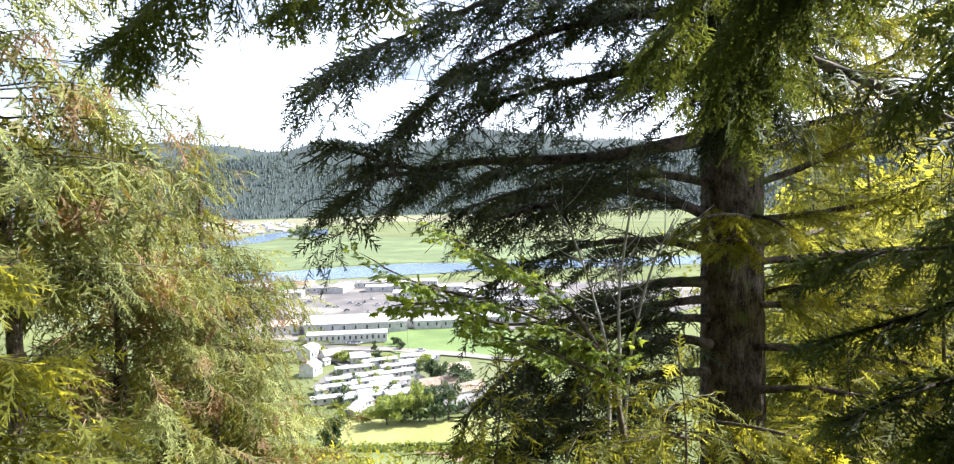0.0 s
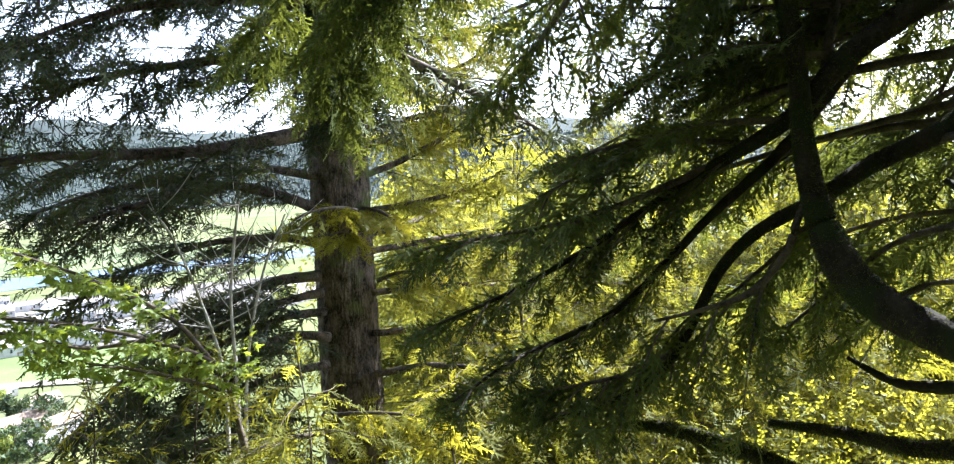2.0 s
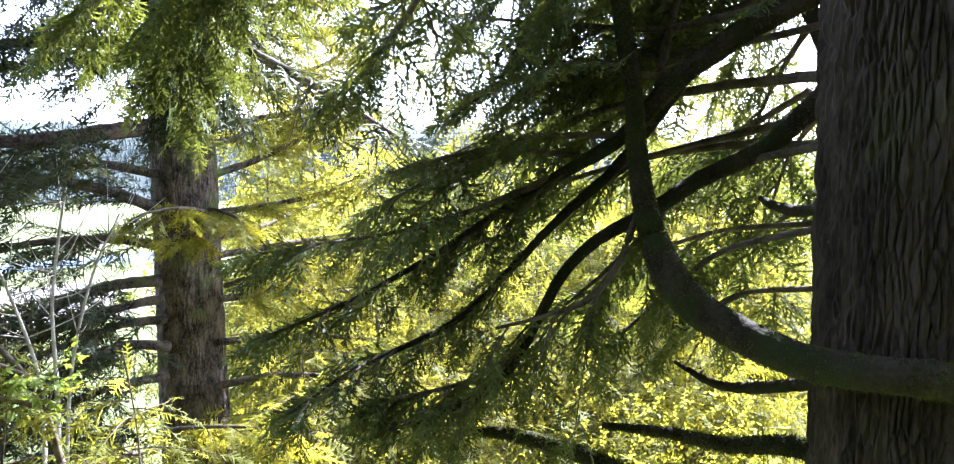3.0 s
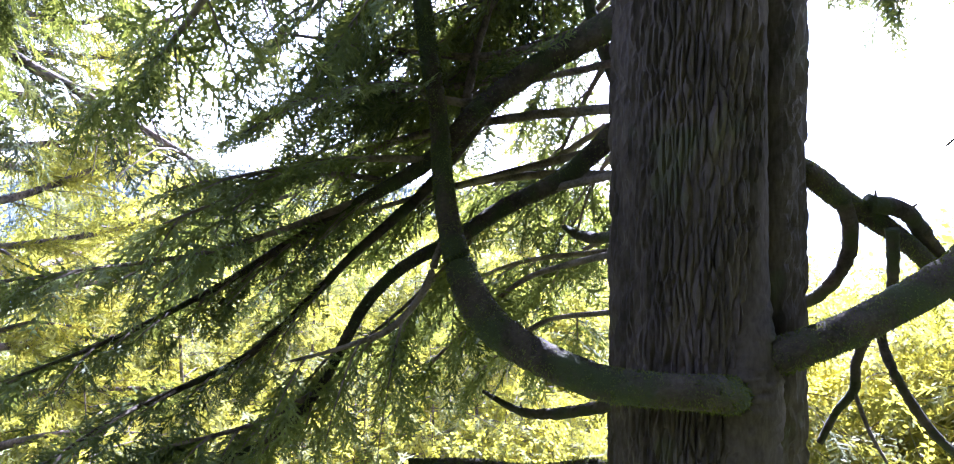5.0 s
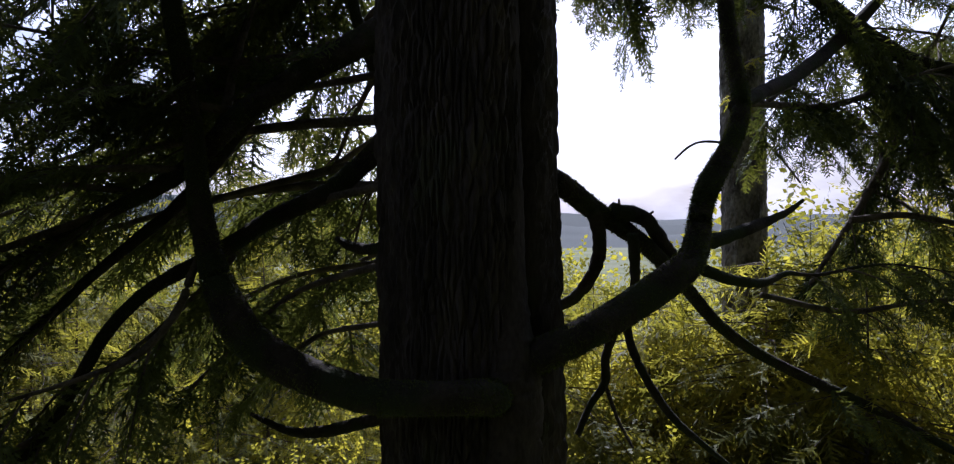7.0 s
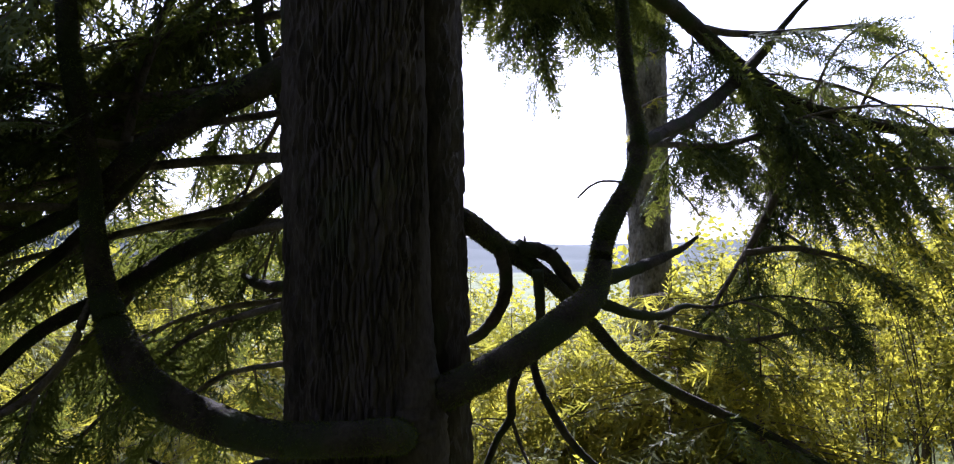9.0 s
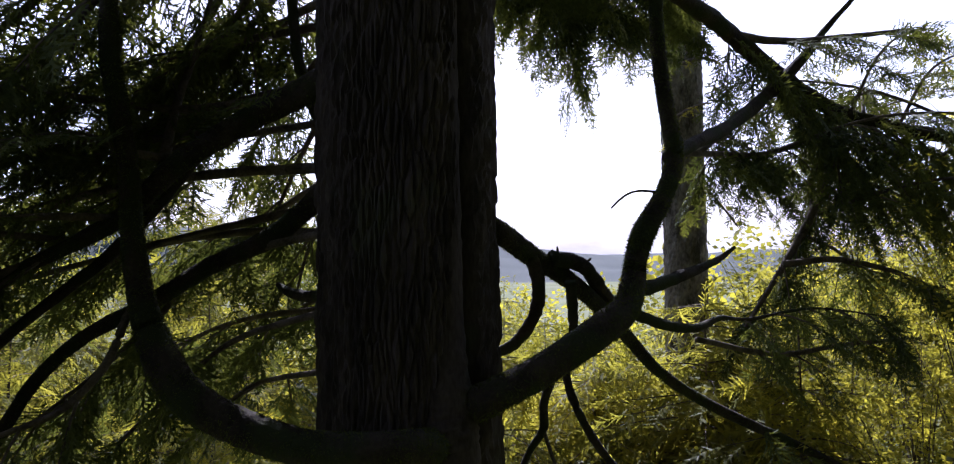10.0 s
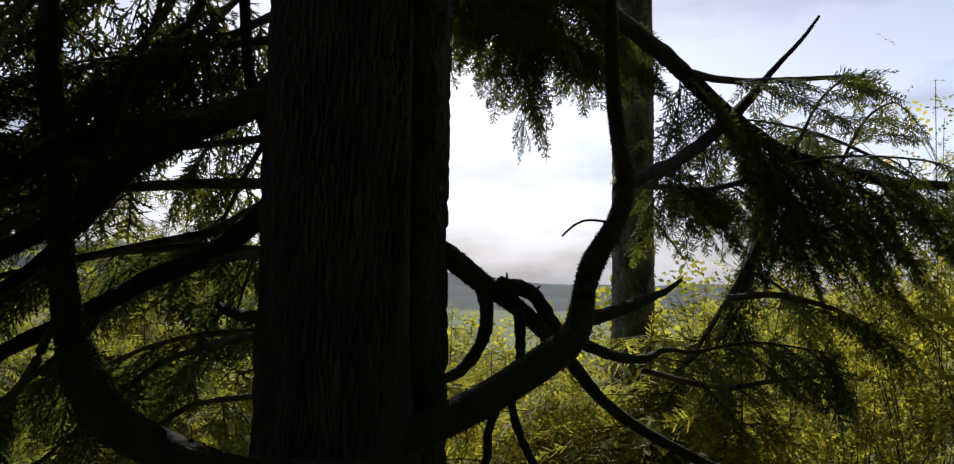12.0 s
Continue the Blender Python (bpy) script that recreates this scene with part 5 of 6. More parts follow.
# ---- maple branch and bare sapling before the view ----
def maple_leaf_twig(seed):
    """Three five-lobed leaves on stalks."""
    r = np.random.default_rng(seed)
    v, f = [], []
    for k in range(3):
        a0, s = r.uniform(-1.3, 1.3), r.uniform(0.045, 0.075)
        o = np.array([0.05 * math.cos(a0) + 0.05 * k, 0.05 * math.sin(a0), -0.02])
        d = np.array([math.cos(a0), math.sin(a0), r.uniform(-0.9, -0.1)])
        d /= np.linalg.norm(d)
        w = np.cross(d, [0, 0, 1.0])
        w /= np.linalg.norm(w)
        b = len(v)
        v.append(o)
        for ang, ln in ((-2.2, 0.5), (-1.75, 0.35), (-1.25, 0.95), (-0.85, 0.5), (-0.45, 0.75), (-0.3, 0.6), (0, 1.25), (0.3, 0.6), (0.45, 0.75), (0.85, 0.5), (1.25, 0.95), (1.75, 0.35), (2.2, 0.5)):
            v.append(o + s * ln * (d * math.cos(ang) + w * math.sin(ang)) + [0, 0, -0.012 * abs(ang) + r.normal(0, 0.003)])
        f += [[b, b + i, b + i + 1] for i in range(1, 13)]
    return np.array(v, float), np.array(f)


maple = thing("maple_tree", 0, 0, 0, "slender maple with bright green lobed leaves", "tree")
lv = Crown([maple_leaf_twig(s) for s in range(6)], 61, (0.4, 1.3))
for pts, step, reach in (([(1.26, 5.95, -0.93, 0.045), (1.17, 6.11, -0.23, 0.025), (1.03, 6.05, 0.22, 0.019), (0.56, 5.97, 0.51, 0.016), (0.04, 5.83, 0.73, 0.015), (-0.45, 5.73, 0.88, 0.010), (-0.78, 5.62, 1.05, 0.007)], 0.1, 0.35),
                         ([(1.03, 6.05, 0.22, 0.024), (0.73, 6.08, 0.64, 0.019), (0.25, 5.96, 0.99, 0.013), (-0.15, 5.88, 1.21, 0.010), (-0.37, 5.78, 1.34, 0.007)], 0.1, 0.35),
                         ([(0.56, 5.97, 0.51, 0.018), (0.14, 5.89, 0.53, 0.013), (-0.26, 5.82, 0.71, 0.010), (-0.65, 5.69, 0.74, 0.007)], 0.1, 0.3),
                         ([(1.09, 6.09, -0.01, 0.022), (0.71, 5.99, 0.19, 0.016), (0.29, 5.96, 0.36, 0.010), (-0.02, 5.88, 0.46, 0.008)], 0.12, 0.3)):
    lv.bough(limb("branch", pts, TWIG, maple, 6, 0.05), 0.25, 0.11, 0.5, 1.15, 0.055, 0.1, 0.0, 1)
lv.build(maple, MAPLE, TWIG)

sapling = thing("sapling", 0, 0, 0, "leafless pale-barked sapling with thin forked twigs", "sapling")
sr = np.random.default_rng(8)
for pts in ([(1.3, 6.8, -1.04, 0.028), (1.38, 7.06, -0.24, 0.022), (1.41, 7.22, 0.51, 0.015), (1.49, 7.28, 1.06, 0.015), (1.58, 7.28, 1.56, 0.009)], [(1.18, 6.64, -0.95, 0.021), (1.24, 6.92, -0.07, 0.018), (1.09, 7.09, 0.68, 0.012), (0.91, 7.17, 1.22, 0.012), (0.75, 7.2, 1.49, 0.006)], [(1.38, 6.97, -1.13, 0.022), (1.54, 7.28, -0.1, 0.016), (1.77, 7.39, 0.73, 0.013), (2.03, 7.38, 1.31, 0.010)]):
    path = limb("stem", pts, PALE_TWIG, sapling, 6, 0.05)
    for k in range(16):
        i = sr.integers(len(path) // 3, len(path) - 2)
        o = path[i, :3]
        d = sr.normal(0, 1, 3) * [1, 0.6, 0.4] + [0, 0, 0.5]
        d *= sr.uniform(0.25, 0.7) / np.linalg.norm(d)
        limb("twig", [(*o, 0.006), (*(o + d * 0.5), 0.004), (*(o + d + [0, 0, 0.08]), 0.0025)], PALE_TWIG, sapling, 4, 0, 3)

# young hemlocks whose layered tops stand before the bare trunk
for i, (yaw, r, top) in enumerate(((-92, 5.8, 1.4), (-84, 6.3, 1.15), (-77, 5.9, 1.05), (-98, 5.4, 1.15))):
    a = radians(yaw)
    conifer("conifer_tree", "sunlit young hemlock with flat layered boughs", -math.sin(a) * r, math.cos(a) * r, top, 1.25, (SPRUCE, LIME)[i % 2], SPRIG, 660 + i, 0.022, -1.0, 0.16, 0.1, 0.8, 0.2, "young conifers", fill=1.2)

for i, (yaw, r, top) in enumerate(((-91.5, 6.1, 1.4), (-86, 6.5, 1.15), (-96.5, 6.3, 1.2))):
    a = radians(yaw)
    x, y = -math.sin(a) * r, math.cos(a) * r
    shrub(x, y, top - float(ground_height(x, y)), 0.75, (SPRUCE, LIME)[i % 2], 1650 + i, "bushy green hemlock sapling before the bare trunk", 10, 420, SPRIG, 0.36)

# young conifers near the foot of the spruce
for i, (x, y, top, rad2) in enumerate(((*(0.88, 6.19, -1.03)[:2], 0.5, 1.6), (*(0.12, 6.87, -1.61)[:2], 0.2, 1.5), (*(1.55, 5.51, -0.75)[:2], 0.45, 1.5), (*(3.48, 6.59, -1.25)[:2], 0.1, 1.8), (*(3.06, 5.9, -1.24)[:2], -0.2, 1.6), (*(4.46, 5.49, -1.5)[:2], 0.0, 1.7), (*(6.07, 5.87, -2.11)[:2], 0.4, 2.0), (*(5.67, 9.12, 0.76)[:2], 0.3, 1.8), (*(6.33, 7.4, 0.8)[:2], 0.6, 1.8), (*(6.84, 5.42, 0.88)[:2], 0.6, 1.8), (*(8.28, 5.08, 0.79)[:2], 1.0, 1.8), (*(5.64, 11.97, 0.6)[:2], 1.6, 2.0), (*(6.11, 5.74, 1.46)[:2], 0.4, 1.6), (*(7.94, 5.05, 1.52)[:2], 0.3, 1.8))):
    conifer("conifer_tree", "bright yellow-green young hemlock on the slope", x, y, top, rad2, (GREEN, LIME, SPRUCE)[i % 3], SPRIG, 640 + i, 0.03, -2.6, 0.34, 0.12, 0.62, 0.25, "young conifers")

# ---- the valley ----
ASPHALT = material("worn_asphalt", (0.085, 0.077, 0.072), (0.14, 0.125, 0.117), 0.05, 0.9, 0.02, 1.2, spots=((0.2, 0.18, 0.15), 0.03, 0.5))
MEADOW = material("meadow_grass", (0.075, 0.10, 0.04), (0.12, 0.145, 0.06), 0.03, 0.95, 0.05, 0.8, spots=((0.14, 0.17, 0.07), 0.02, 0.55))
LAWN = material("bright_lawn", (0.085, 0.125, 0.035), (0.13, 0.18, 0.055), 0.05, 0.95, 0.05, 0.9)
TAN = material("dry_marsh_grass", (0.13, 0.125, 0.07), (0.2, 0.19, 0.11), 0.02, 0.95, 0.05, 0.5)
WATER = material("river_water", (0.04, 0.075, 0.13), (0.07, 0.115, 0.19), 0.02, 0.2, 0.3, 0.4, gloss=0.35)
MUD = material("muddy_pond", (0.2, 0.13, 0.08), (0.26, 0.18, 0.12), 0.1, 0.35, 0.01, 1.0)
WHITE = material("white_siding", (0.36, 0.35, 0.335), (0.55, 0.54, 0.52), 0.4, 0.6, 0.01, 6, tint=0.12)
METAL_ROOF = material("pale_metal_roof", (0.3, 0.3, 0.3), (0.46, 0.46, 0.46), 0.3, 0.45, 0.01, 5, tint=0.1)
GREY_ROOF = material("grey_shingle_roof", (0.18, 0.17, 0.16), (0.34, 0.32, 0.3), 0.5, 0.9, 0.02, 8, tint=0.35)
BROWN_ROOF = material("brown_shingle_roof", (0.2, 0.15, 0.11), (0.34, 0.26, 0.2), 0.5, 0.9, 0.02, 8, tint=0.3)
DARK_PANE = material("dark_window_glass", (0.03, 0.035, 0.04), (0.06, 0.07, 0.08), 1.0, 0.1, 0, 3, gloss=0.6)
PAINT = material("car_paint", (0.25, 0.25, 0.27), (0.5, 0.5, 0.52), 0.2, 0.3, 0, 3, tint=0.8)
TYRE = material("black_rubber", (0.02, 0.02, 0.02), (0.04, 0.04, 0.04), 2, 0.8, 0, 10)
POLE = material("weathered_pole_wood", (0.2, 0.16, 0.12), (0.3, 0.26, 0.2), 3, 0.9, 0.01, 20)
TREE_LEAF = material("broadleaf_crown", (0.08, 0.11, 0.03), (0.19, 0.23, 0.06), 0.2, 0.6, 0, 2.0, through=0.35)
DARK_LEAF = material("dark_conifer_crown", (0.03, 0.05, 0.025), (0.08, 0.11, 0.05), 0.2, 0.7, 0, 2.0, through=0.15)
# far trees lean to blue-grey: distance haze put into the colour
FOREST = material("far_forest", (0.045, 0.062, 0.056), (0.1, 0.122, 0.105), 0.006, 0.9, 0, 0.08, spots=((0.09, 0.13, 0.05), 0.004, 0.62))


def sheet(name, pts, lift, mat, label, category, parent=None):
    """A thin flat piece of ground with a real edge."""
    bm = bmesh.new()
    f = bm.faces.new([bm.verts.new((x, y, VALLEY + lift)) for x, y in pts])
    bmesh.ops.recalc_face_normals(bm, faces=[f])
    if f.normal.z < 0:
        f.normal_flip()
    g = bmesh.ops.extrude_face_region(bm, geom=[f])
    bmesh.ops.translate(bm, verts=[v for v in g["geom"] if isinstance(v, bmesh.types.BMVert)], vec=(0, 0, 0.15))
    return tagged(part(name, bm, mat, parent), label, category, kind="structure")


sheet("river", [(-491, 1160), (-457, 1232), (-449, 1291), (-431, 1533), (-348, 1621), (-297, 1378), (-376, 1333), (-370, 1205), (-399, 1146), (-427, 1008)], 0.2, WATER, "blue river arm beside the far settlement", "water")
sheet("river", [(-316, 675), (-246, 727), (-206, 730), (-168, 756), (-82, 788), (-13, 780), (74, 787), (177, 792), (324, 816), (288, 726), (159, 712), (67, 708), (-12, 697), (-93, 672), (-170, 649), (-225, 663), (-283, 603)], 0.2, WATER, "wide blue river crossing the valley floor", "water")
sheet("meadow", [(-339, 797), (-392, 1119), (-359, 1188), (-357, 1293), (-263, 1330), (-30, 1184), (191, 1056), (150, 828), (-13, 793), (-84, 802), (-171, 769), (-209, 741), (-293, 689)], 0.1, MEADOW, "broad green meadow inside the river bend", "field")
sheet("marsh", [(-926, 1991), (-1050, 2954), (-578, 2936), (215, 2242), (173, 1805), (-384, 1947), (-443, 1609), (-484, 1371), (-594, 1275)], 0.1, TAN, "dry pale marsh grass below the wooded hill", "field")
sheet("pavement", [(-201, 563), (-188, 619), (-125, 624), (-17, 614), (108, 600), (199, 593), (158.1, 470.6), (74.6, 414.8), (2.4, 395.7), (-36.9, 412.7), (-53.9, 405.5), (-90.6, 381.0), (-118.1, 383.9), (-141.2, 392.7)], 0.1, ASPHALT, "wide worn asphalt lot between commercial buildings", "pavement")
sheet("meadow", [(-211, 592), (-192, 632), (-161, 639), (-151, 597), (-165, 558), (-185, 518)], 0.3, LAWN, "small bright lawn by the river", "field")
sheet("lawn", [(-51.6, 357.9), (-52.9, 400.1), (-36.7, 410.8), (9.6, 407.4), (21.4, 369.4), (10.3, 329.9), (-7.1, 338.9), (-43.4, 346.3)], 0.3, LAWN, "bright green mown field above the mobile homes", "field")
sheet("road", [(-130.8, 362.8), (-87.4, 367.1), (-51.4, 360.7), (-7.1, 342.8), (18.7, 326.7), (18.3, 319.8), (-7.0, 333.9), (-46.9, 350.6), (-84.8, 355.6), (-126.3, 350.2)], 0.5, ASPHALT, "narrow grey road past the field", "road")
sheet("road", [(-71.0, 285.0), (-69.7, 301.8), (-66.4, 313.9), (-66.5, 322.8), (-71.7, 330.2), (-81.1, 333.4), (-82.9, 341.0), (-68.8, 337.2), (-60.5, 326.8), (-58.8, 311.1), (-62.0, 297.2), (-63.5, 280.1)], 0.5, ASPHALT, "curving grey lane among the homes", "road")
STRIP = material("dry_mown_grass", (0.15, 0.16, 0.045), (0.24, 0.24, 0.08), 0.04, 0.95, 0.05, 0.8, spots=((0.12, 0.17, 0.05), 0.02, 0.55))
sheet("lawn", [(-88.0, 241.1), (-68.3, 246.3), (-51.0, 246.5), (-20.3, 240.6), (5.1, 244.1), (21.7, 239.1), (20.0, 221.3), (-7.2, 219.7), (-34.0, 218.6), (-56.7, 217.3), (-79.4, 216.5)], 0.3, STRIP, "sunlit grass strip at the foot of the hill", "field")
sheet("pond", [(-41.6, 198.7), (-36.3, 209.0), (-29.4, 212.6), (-12.6, 212.7), (-6.9, 208.4), (-3.2, 196.6), (-16.6, 191.0), (-33.5, 191.8)], 0.3, MUD, "brown muddy pond below the grass strip", "water")


def box(x0, y0, z0, x1, y1, z1):
    bm = bmesh.new()
    bmesh.ops.create_cube(bm, size=1, matrix=Matrix.Translation(((x0 + x1) / 2, (y0 + y1) / 2, (z0 + z1) / 2)) @ Matrix.Diagonal((x1 - x0, y1 - y0, z1 - z0, 1)))
    return bm


def gable(length, wide, base, rise, over=0.3, thick=0.15):
    """A pitched roof along x with overhang and thickness."""
    bm = bmesh.new()
    hx, hy = length / 2 + over, wide / 2 + over
    prof = [(-hy, base), (0, base + rise), (hy, base), (hy, base - thick), (0, base + rise - thick), (-hy, base - thick)]
    ends = [[bm.verts.new((s * hx, y, z)) for y, z in prof] for s in (-1, 1)]
    for i in range(6):
        j = (i + 1) % 6
        bm.faces.new((ends[0][i], ends[0][j], ends[1][j], ends[1][i]))
    for e in ends:
        bm.faces.new((e[0], e[1], e[4], e[5]))
        bm.faces.new((e[1], e[2], e[3], e[4]))
    bmesh.ops.recalc_face_normals(bm, faces=bm.faces)
    return bm


def walls(length, wide, height, rise):
    """Four walls with gable ends, closed below."""
    bm = bmesh.new()
    hx, hy = length / 2, wide / 2
    prof = [(-hy, 0), (hy, 0), (hy, height), (0, height + rise), (-hy, height)]
    ends = [[bm.verts.new((s * hx, y, z)) for y, z in prof] for s in (-1, 1)]
    for i in range(5):
        j = (i + 1) % 5
        bm.faces.new((ends[0][i], ends[0][j], ends[1][j], ends[1][i]))
    for e in ends:
        bm.faces.new(e)
    bmesh.ops.recalc_face_normals(bm, faces=bm.faces)
    return bm


def house(name, label, category, length, wide, height, rise, wall_mat, roof_mat, panes, door=True, group="", over=0.3):
    """A building with walls, roof, windows and a door; stands at the origin, long side along x."""
    ob = thing(name, 0, 0, 0, label, category, group)
    part("wall", walls(length, wide, height, rise - 0.2), wall_mat, ob)
    part("roof", gable(length, wide, height, rise, over), roof_mat, ob)
    for s in (-1, 1):
        for k in range(panes):
            x = length * ((k + 0.5) / panes - 0.5)
            w = min(1.1, 0.3 * length / panes + 0.2)
            y = s * wide / 2
            win = part("window", box(x - w / 2, min(y, y + s * 0.06), height * 0.4, x + w / 2, max(y, y + s * 0.06), height * 0.8), WHITE, ob)
            part("pane", box(x - w / 2 + 0.08, min(y + s * 0.062, y + s * 0.08), height * 0.4 + 0.08, x + w / 2 - 0.08, max(y + s * 0.062, y + s * 0.08), height * 0.8 - 0.08), DARK_PANE, win)
    if door:
        x = length * 0.08 if panes % 2 == 0 else length / panes * 0.5
        part("door", box(x - 0.45, -wide / 2 - 0.07, 0.2, x + 0.45, -wide / 2, 2.2), BROWN_ROOF, ob)
    return ob


def moved(ob, x, y, turn):
    ob.matrix_world = pose(x, y, VALLEY + 0.25, 0, 0, turn)
    return ob


homes = [(-57.6, 265.7), (-46.3, 254.5), (-58.8, 281.4), (-51.5, 298.3), (-41.6, 274.2), (-38.7, 286.1), (-57.4, 311.0), (-48.6, 323.5), (-37.9, 313.6), (-45.6, 266.4), (-46.2, 289.4), (-38.0, 301.2), (-47.1, 278.8), (-57.6, 293.1), (-30.7, 321.9)]
first = house("mobile_home", "white single-wide mobile home with pale metal roof", "mobile home", 17, 4.3, 2.6, 0.7, WHITE, METAL_ROOF, 5, group="mobile homes")
for i, (x, y) in enumerate(homes):
    m = pose(x, y, VALLEY + 0.25, 0, 0, (20, 78, 18, 24, 25, 27, 20, 24, 25, 24, 24, 26, 23, 20, 24)[i])
    if i == 0:
        first.matrix_world = m
    else:
        copy_thing(first, m)
moved(house("house", "white house with grey roof beside the lane", "house", 9, 7, 3.2, 2.0, WHITE, METAL_ROOF, 3), *(-58.0, 328.9), 15)
moved(house("house", "pale house with tan hipped roof", "house", 9, 8, 3.2, 2.2, WHITE, BROWN_ROOF, 3), *(-72.7, 335.1), 30)
moved(house("house", "white gabled house at the lane's bend", "house", 8, 7, 4.5, 2.2, WHITE, METAL_ROOF, 2), *(-76.1, 307.4), 75)
moved(house("house", "two-storey white house partly hidden by spruce", "house", 9, 8, 5.6, 2.2, WHITE, METAL_ROOF, 3), *(-84.1, 337.3), 70)
moved(house("house", "low building with dark flat roof by the road", "house", 18, 7, 2.8, 0.8, WHITE, GREY_ROOF, 5), *(-29.7, 331.2), 5)
moved(house("house", "tan house with brown shingle roof among trees", "house", 12, 9, 3.0, 2.2, WHITE, BROWN_ROOF, 3), *(-12.3, 303.1), 20)
moved(house("house", "long house with brown shingle roof among trees", "house", 17, 9, 3.0, 2.2, WHITE, BROWN_ROOF, 4), *(-18.0, 280.9), 24)
moved(house("house", "brown-roofed house at the end of the row", "house", 12, 9, 3.0, 2.2, WHITE, BROWN_ROOF, 3), *(-6.5, 271.6), 30)
moved(house("house", "grey-roofed house beside tall trees", "house", 15, 9, 3.0, 2.2, WHITE, GREY_ROOF, 4), *(-8.0, 254.7), 20)
moved(house("house", "grey shed roof beside the mobile homes", "house", 11, 6, 2.6, 1.2, WHITE, GREY_ROOF, 2), *(-33.1, 269.5), 25)
moved(house("store", "long supermarket with low white metal roof", "store", 58, 30, 6, 2.0, WHITE, METAL_ROOF, 9), *(-73.6, 413.1), 6)
moved(house("store", "store wing with grey roof", "store", 30, 24, 5, 1.5, WHITE, GREY_ROOF, 5), *(-54.2, 422.2), 6)
moved(house("store", "brown-roofed shop with tall dark glass front", "store", 16, 20, 5, 1.5, WHITE, BROWN_ROOF, 3), *(-114.8, 408.7), 12)
moved(house("office_block", "long white low building with window band", "building", 42, 10, 5.2, 1.0, WHITE, METAL_ROOF, 14), *(-72.4, 376.1), 7)
moved(house("store", "white warehouse behind the green field", "store", 26, 14, 5, 1.2, WHITE, METAL_ROOF, 5), *(-26.9, 413.4), 4)
moved(house("store", "white flat warehouse at the lot's edge", "store", 40, 18, 5, 1.2, WHITE, METAL_ROOF, 7), *(8.2, 422.7), 4)
moved(house("store", "white sheds across the lot", "store", 34, 14, 5, 1.2, WHITE, METAL_ROOF, 6), *(-5.1, 493.2), 3)
moved(house("house", "white shop with grey roof by the river", "building", 26, 14, 4, 2.0, WHITE, GREY_ROOF, 5), *(-135, 573), 5)
moved(house("house", "tan-roofed hall by the river", "building", 18, 14, 4, 4.0, WHITE, BROWN_ROOF, 4), *(-148, 586), 40)
moved(house("house", "grey-roofed row by the river", "building", 40, 12, 4, 2.0, WHITE, GREY_ROOF, 8), *(-101, 597), 2)
moved(house("house", "white building by the river", "building", 24, 12, 4, 2.0, WHITE, METAL_ROOF, 5), *(-187, 588), 6)
moved(house("house", "pale block across the river road", "building", 30, 14, 5, 1.5, WHITE, METAL_ROOF, 6), *(-52, 596), 2)
cottage = house("house", "small white house of the far settlement", "house", 14, 9, 3.5, 2.4, WHITE, METAL_ROOF, 2, group="far settlement")
vr = np.random.default_rng(5)
spots_far = [(-758, 1916), (-519, 2014), (-400, 1498), (-537, 1353)]
for i in range(64):
    a, b = vr.random(), vr.random()
    (x0, y0), (x1, y1), (x2, y2), (x3, y3) = spots_far
    x = (x0 * (1 - a) + x1 * a) * (1 - b) + (x3 * (1 - a) + x2 * a) * b
    y = (y0 * (1 - a) + y1 * a) * (1 - b) + (y3 * (1 - a) + y2 * a) * b
    m = pose(x, y, VALLEY + 0.25, 0, 0, vr.choice([0, 90, 20, 110]))
    if i == 0:
        cottage.matrix_world = m
    else:
        copy_thing(cottage, m)

shed = house("shed", "small weathered garden shed between the homes", "shed", 4, 3, 2.3, 0.9, WHITE, GREY_ROOF, 1, group="garden sheds")
for i, (x, y) in enumerate([(-51.8, 268.5), (-43.7, 260.2), (-38.1, 269.9), (-61.0, 311.3), (-42.3, 314.0), (-33.8, 305.9), (-33.3, 282.1), (-73.6, 325.7), (-53.6, 316.1), (-26.8, 292.5), (-22.1, 264.7), (-15.4, 268.2), (-64.7, 275.9)]):
    m = pose(x, y, VALLEY + 0.25, 0, 0, 20 + 31 * i)
    if i == 0:
        shed.matrix_world = m
    else:
        copy_thing(shed, m)
for i, (x, y) in enumerate([(-150, 513), (-151, 549), (-116, 577), (-75, 571), (-59, 535), (-43, 546), (-25, 563), (-10, 534), (-81, 617), (13, 543), (28.8, 488.5), (42, 552), (58, 518)]):
    moved(house("building", ("low shop with grey roof beside the lot", "white commercial block beside the lot", "brown-roofed shop beside the lot")[i % 3], "building", 16 + 7 * (i % 4), 11 + 2 * (i % 3), 4.2, 1.5, WHITE, (GREY_ROOF, METAL_ROOF, BROWN_ROOF)[i % 3], 4 + i % 3), x, y, 3 + 80 * (i % 5 == 2))
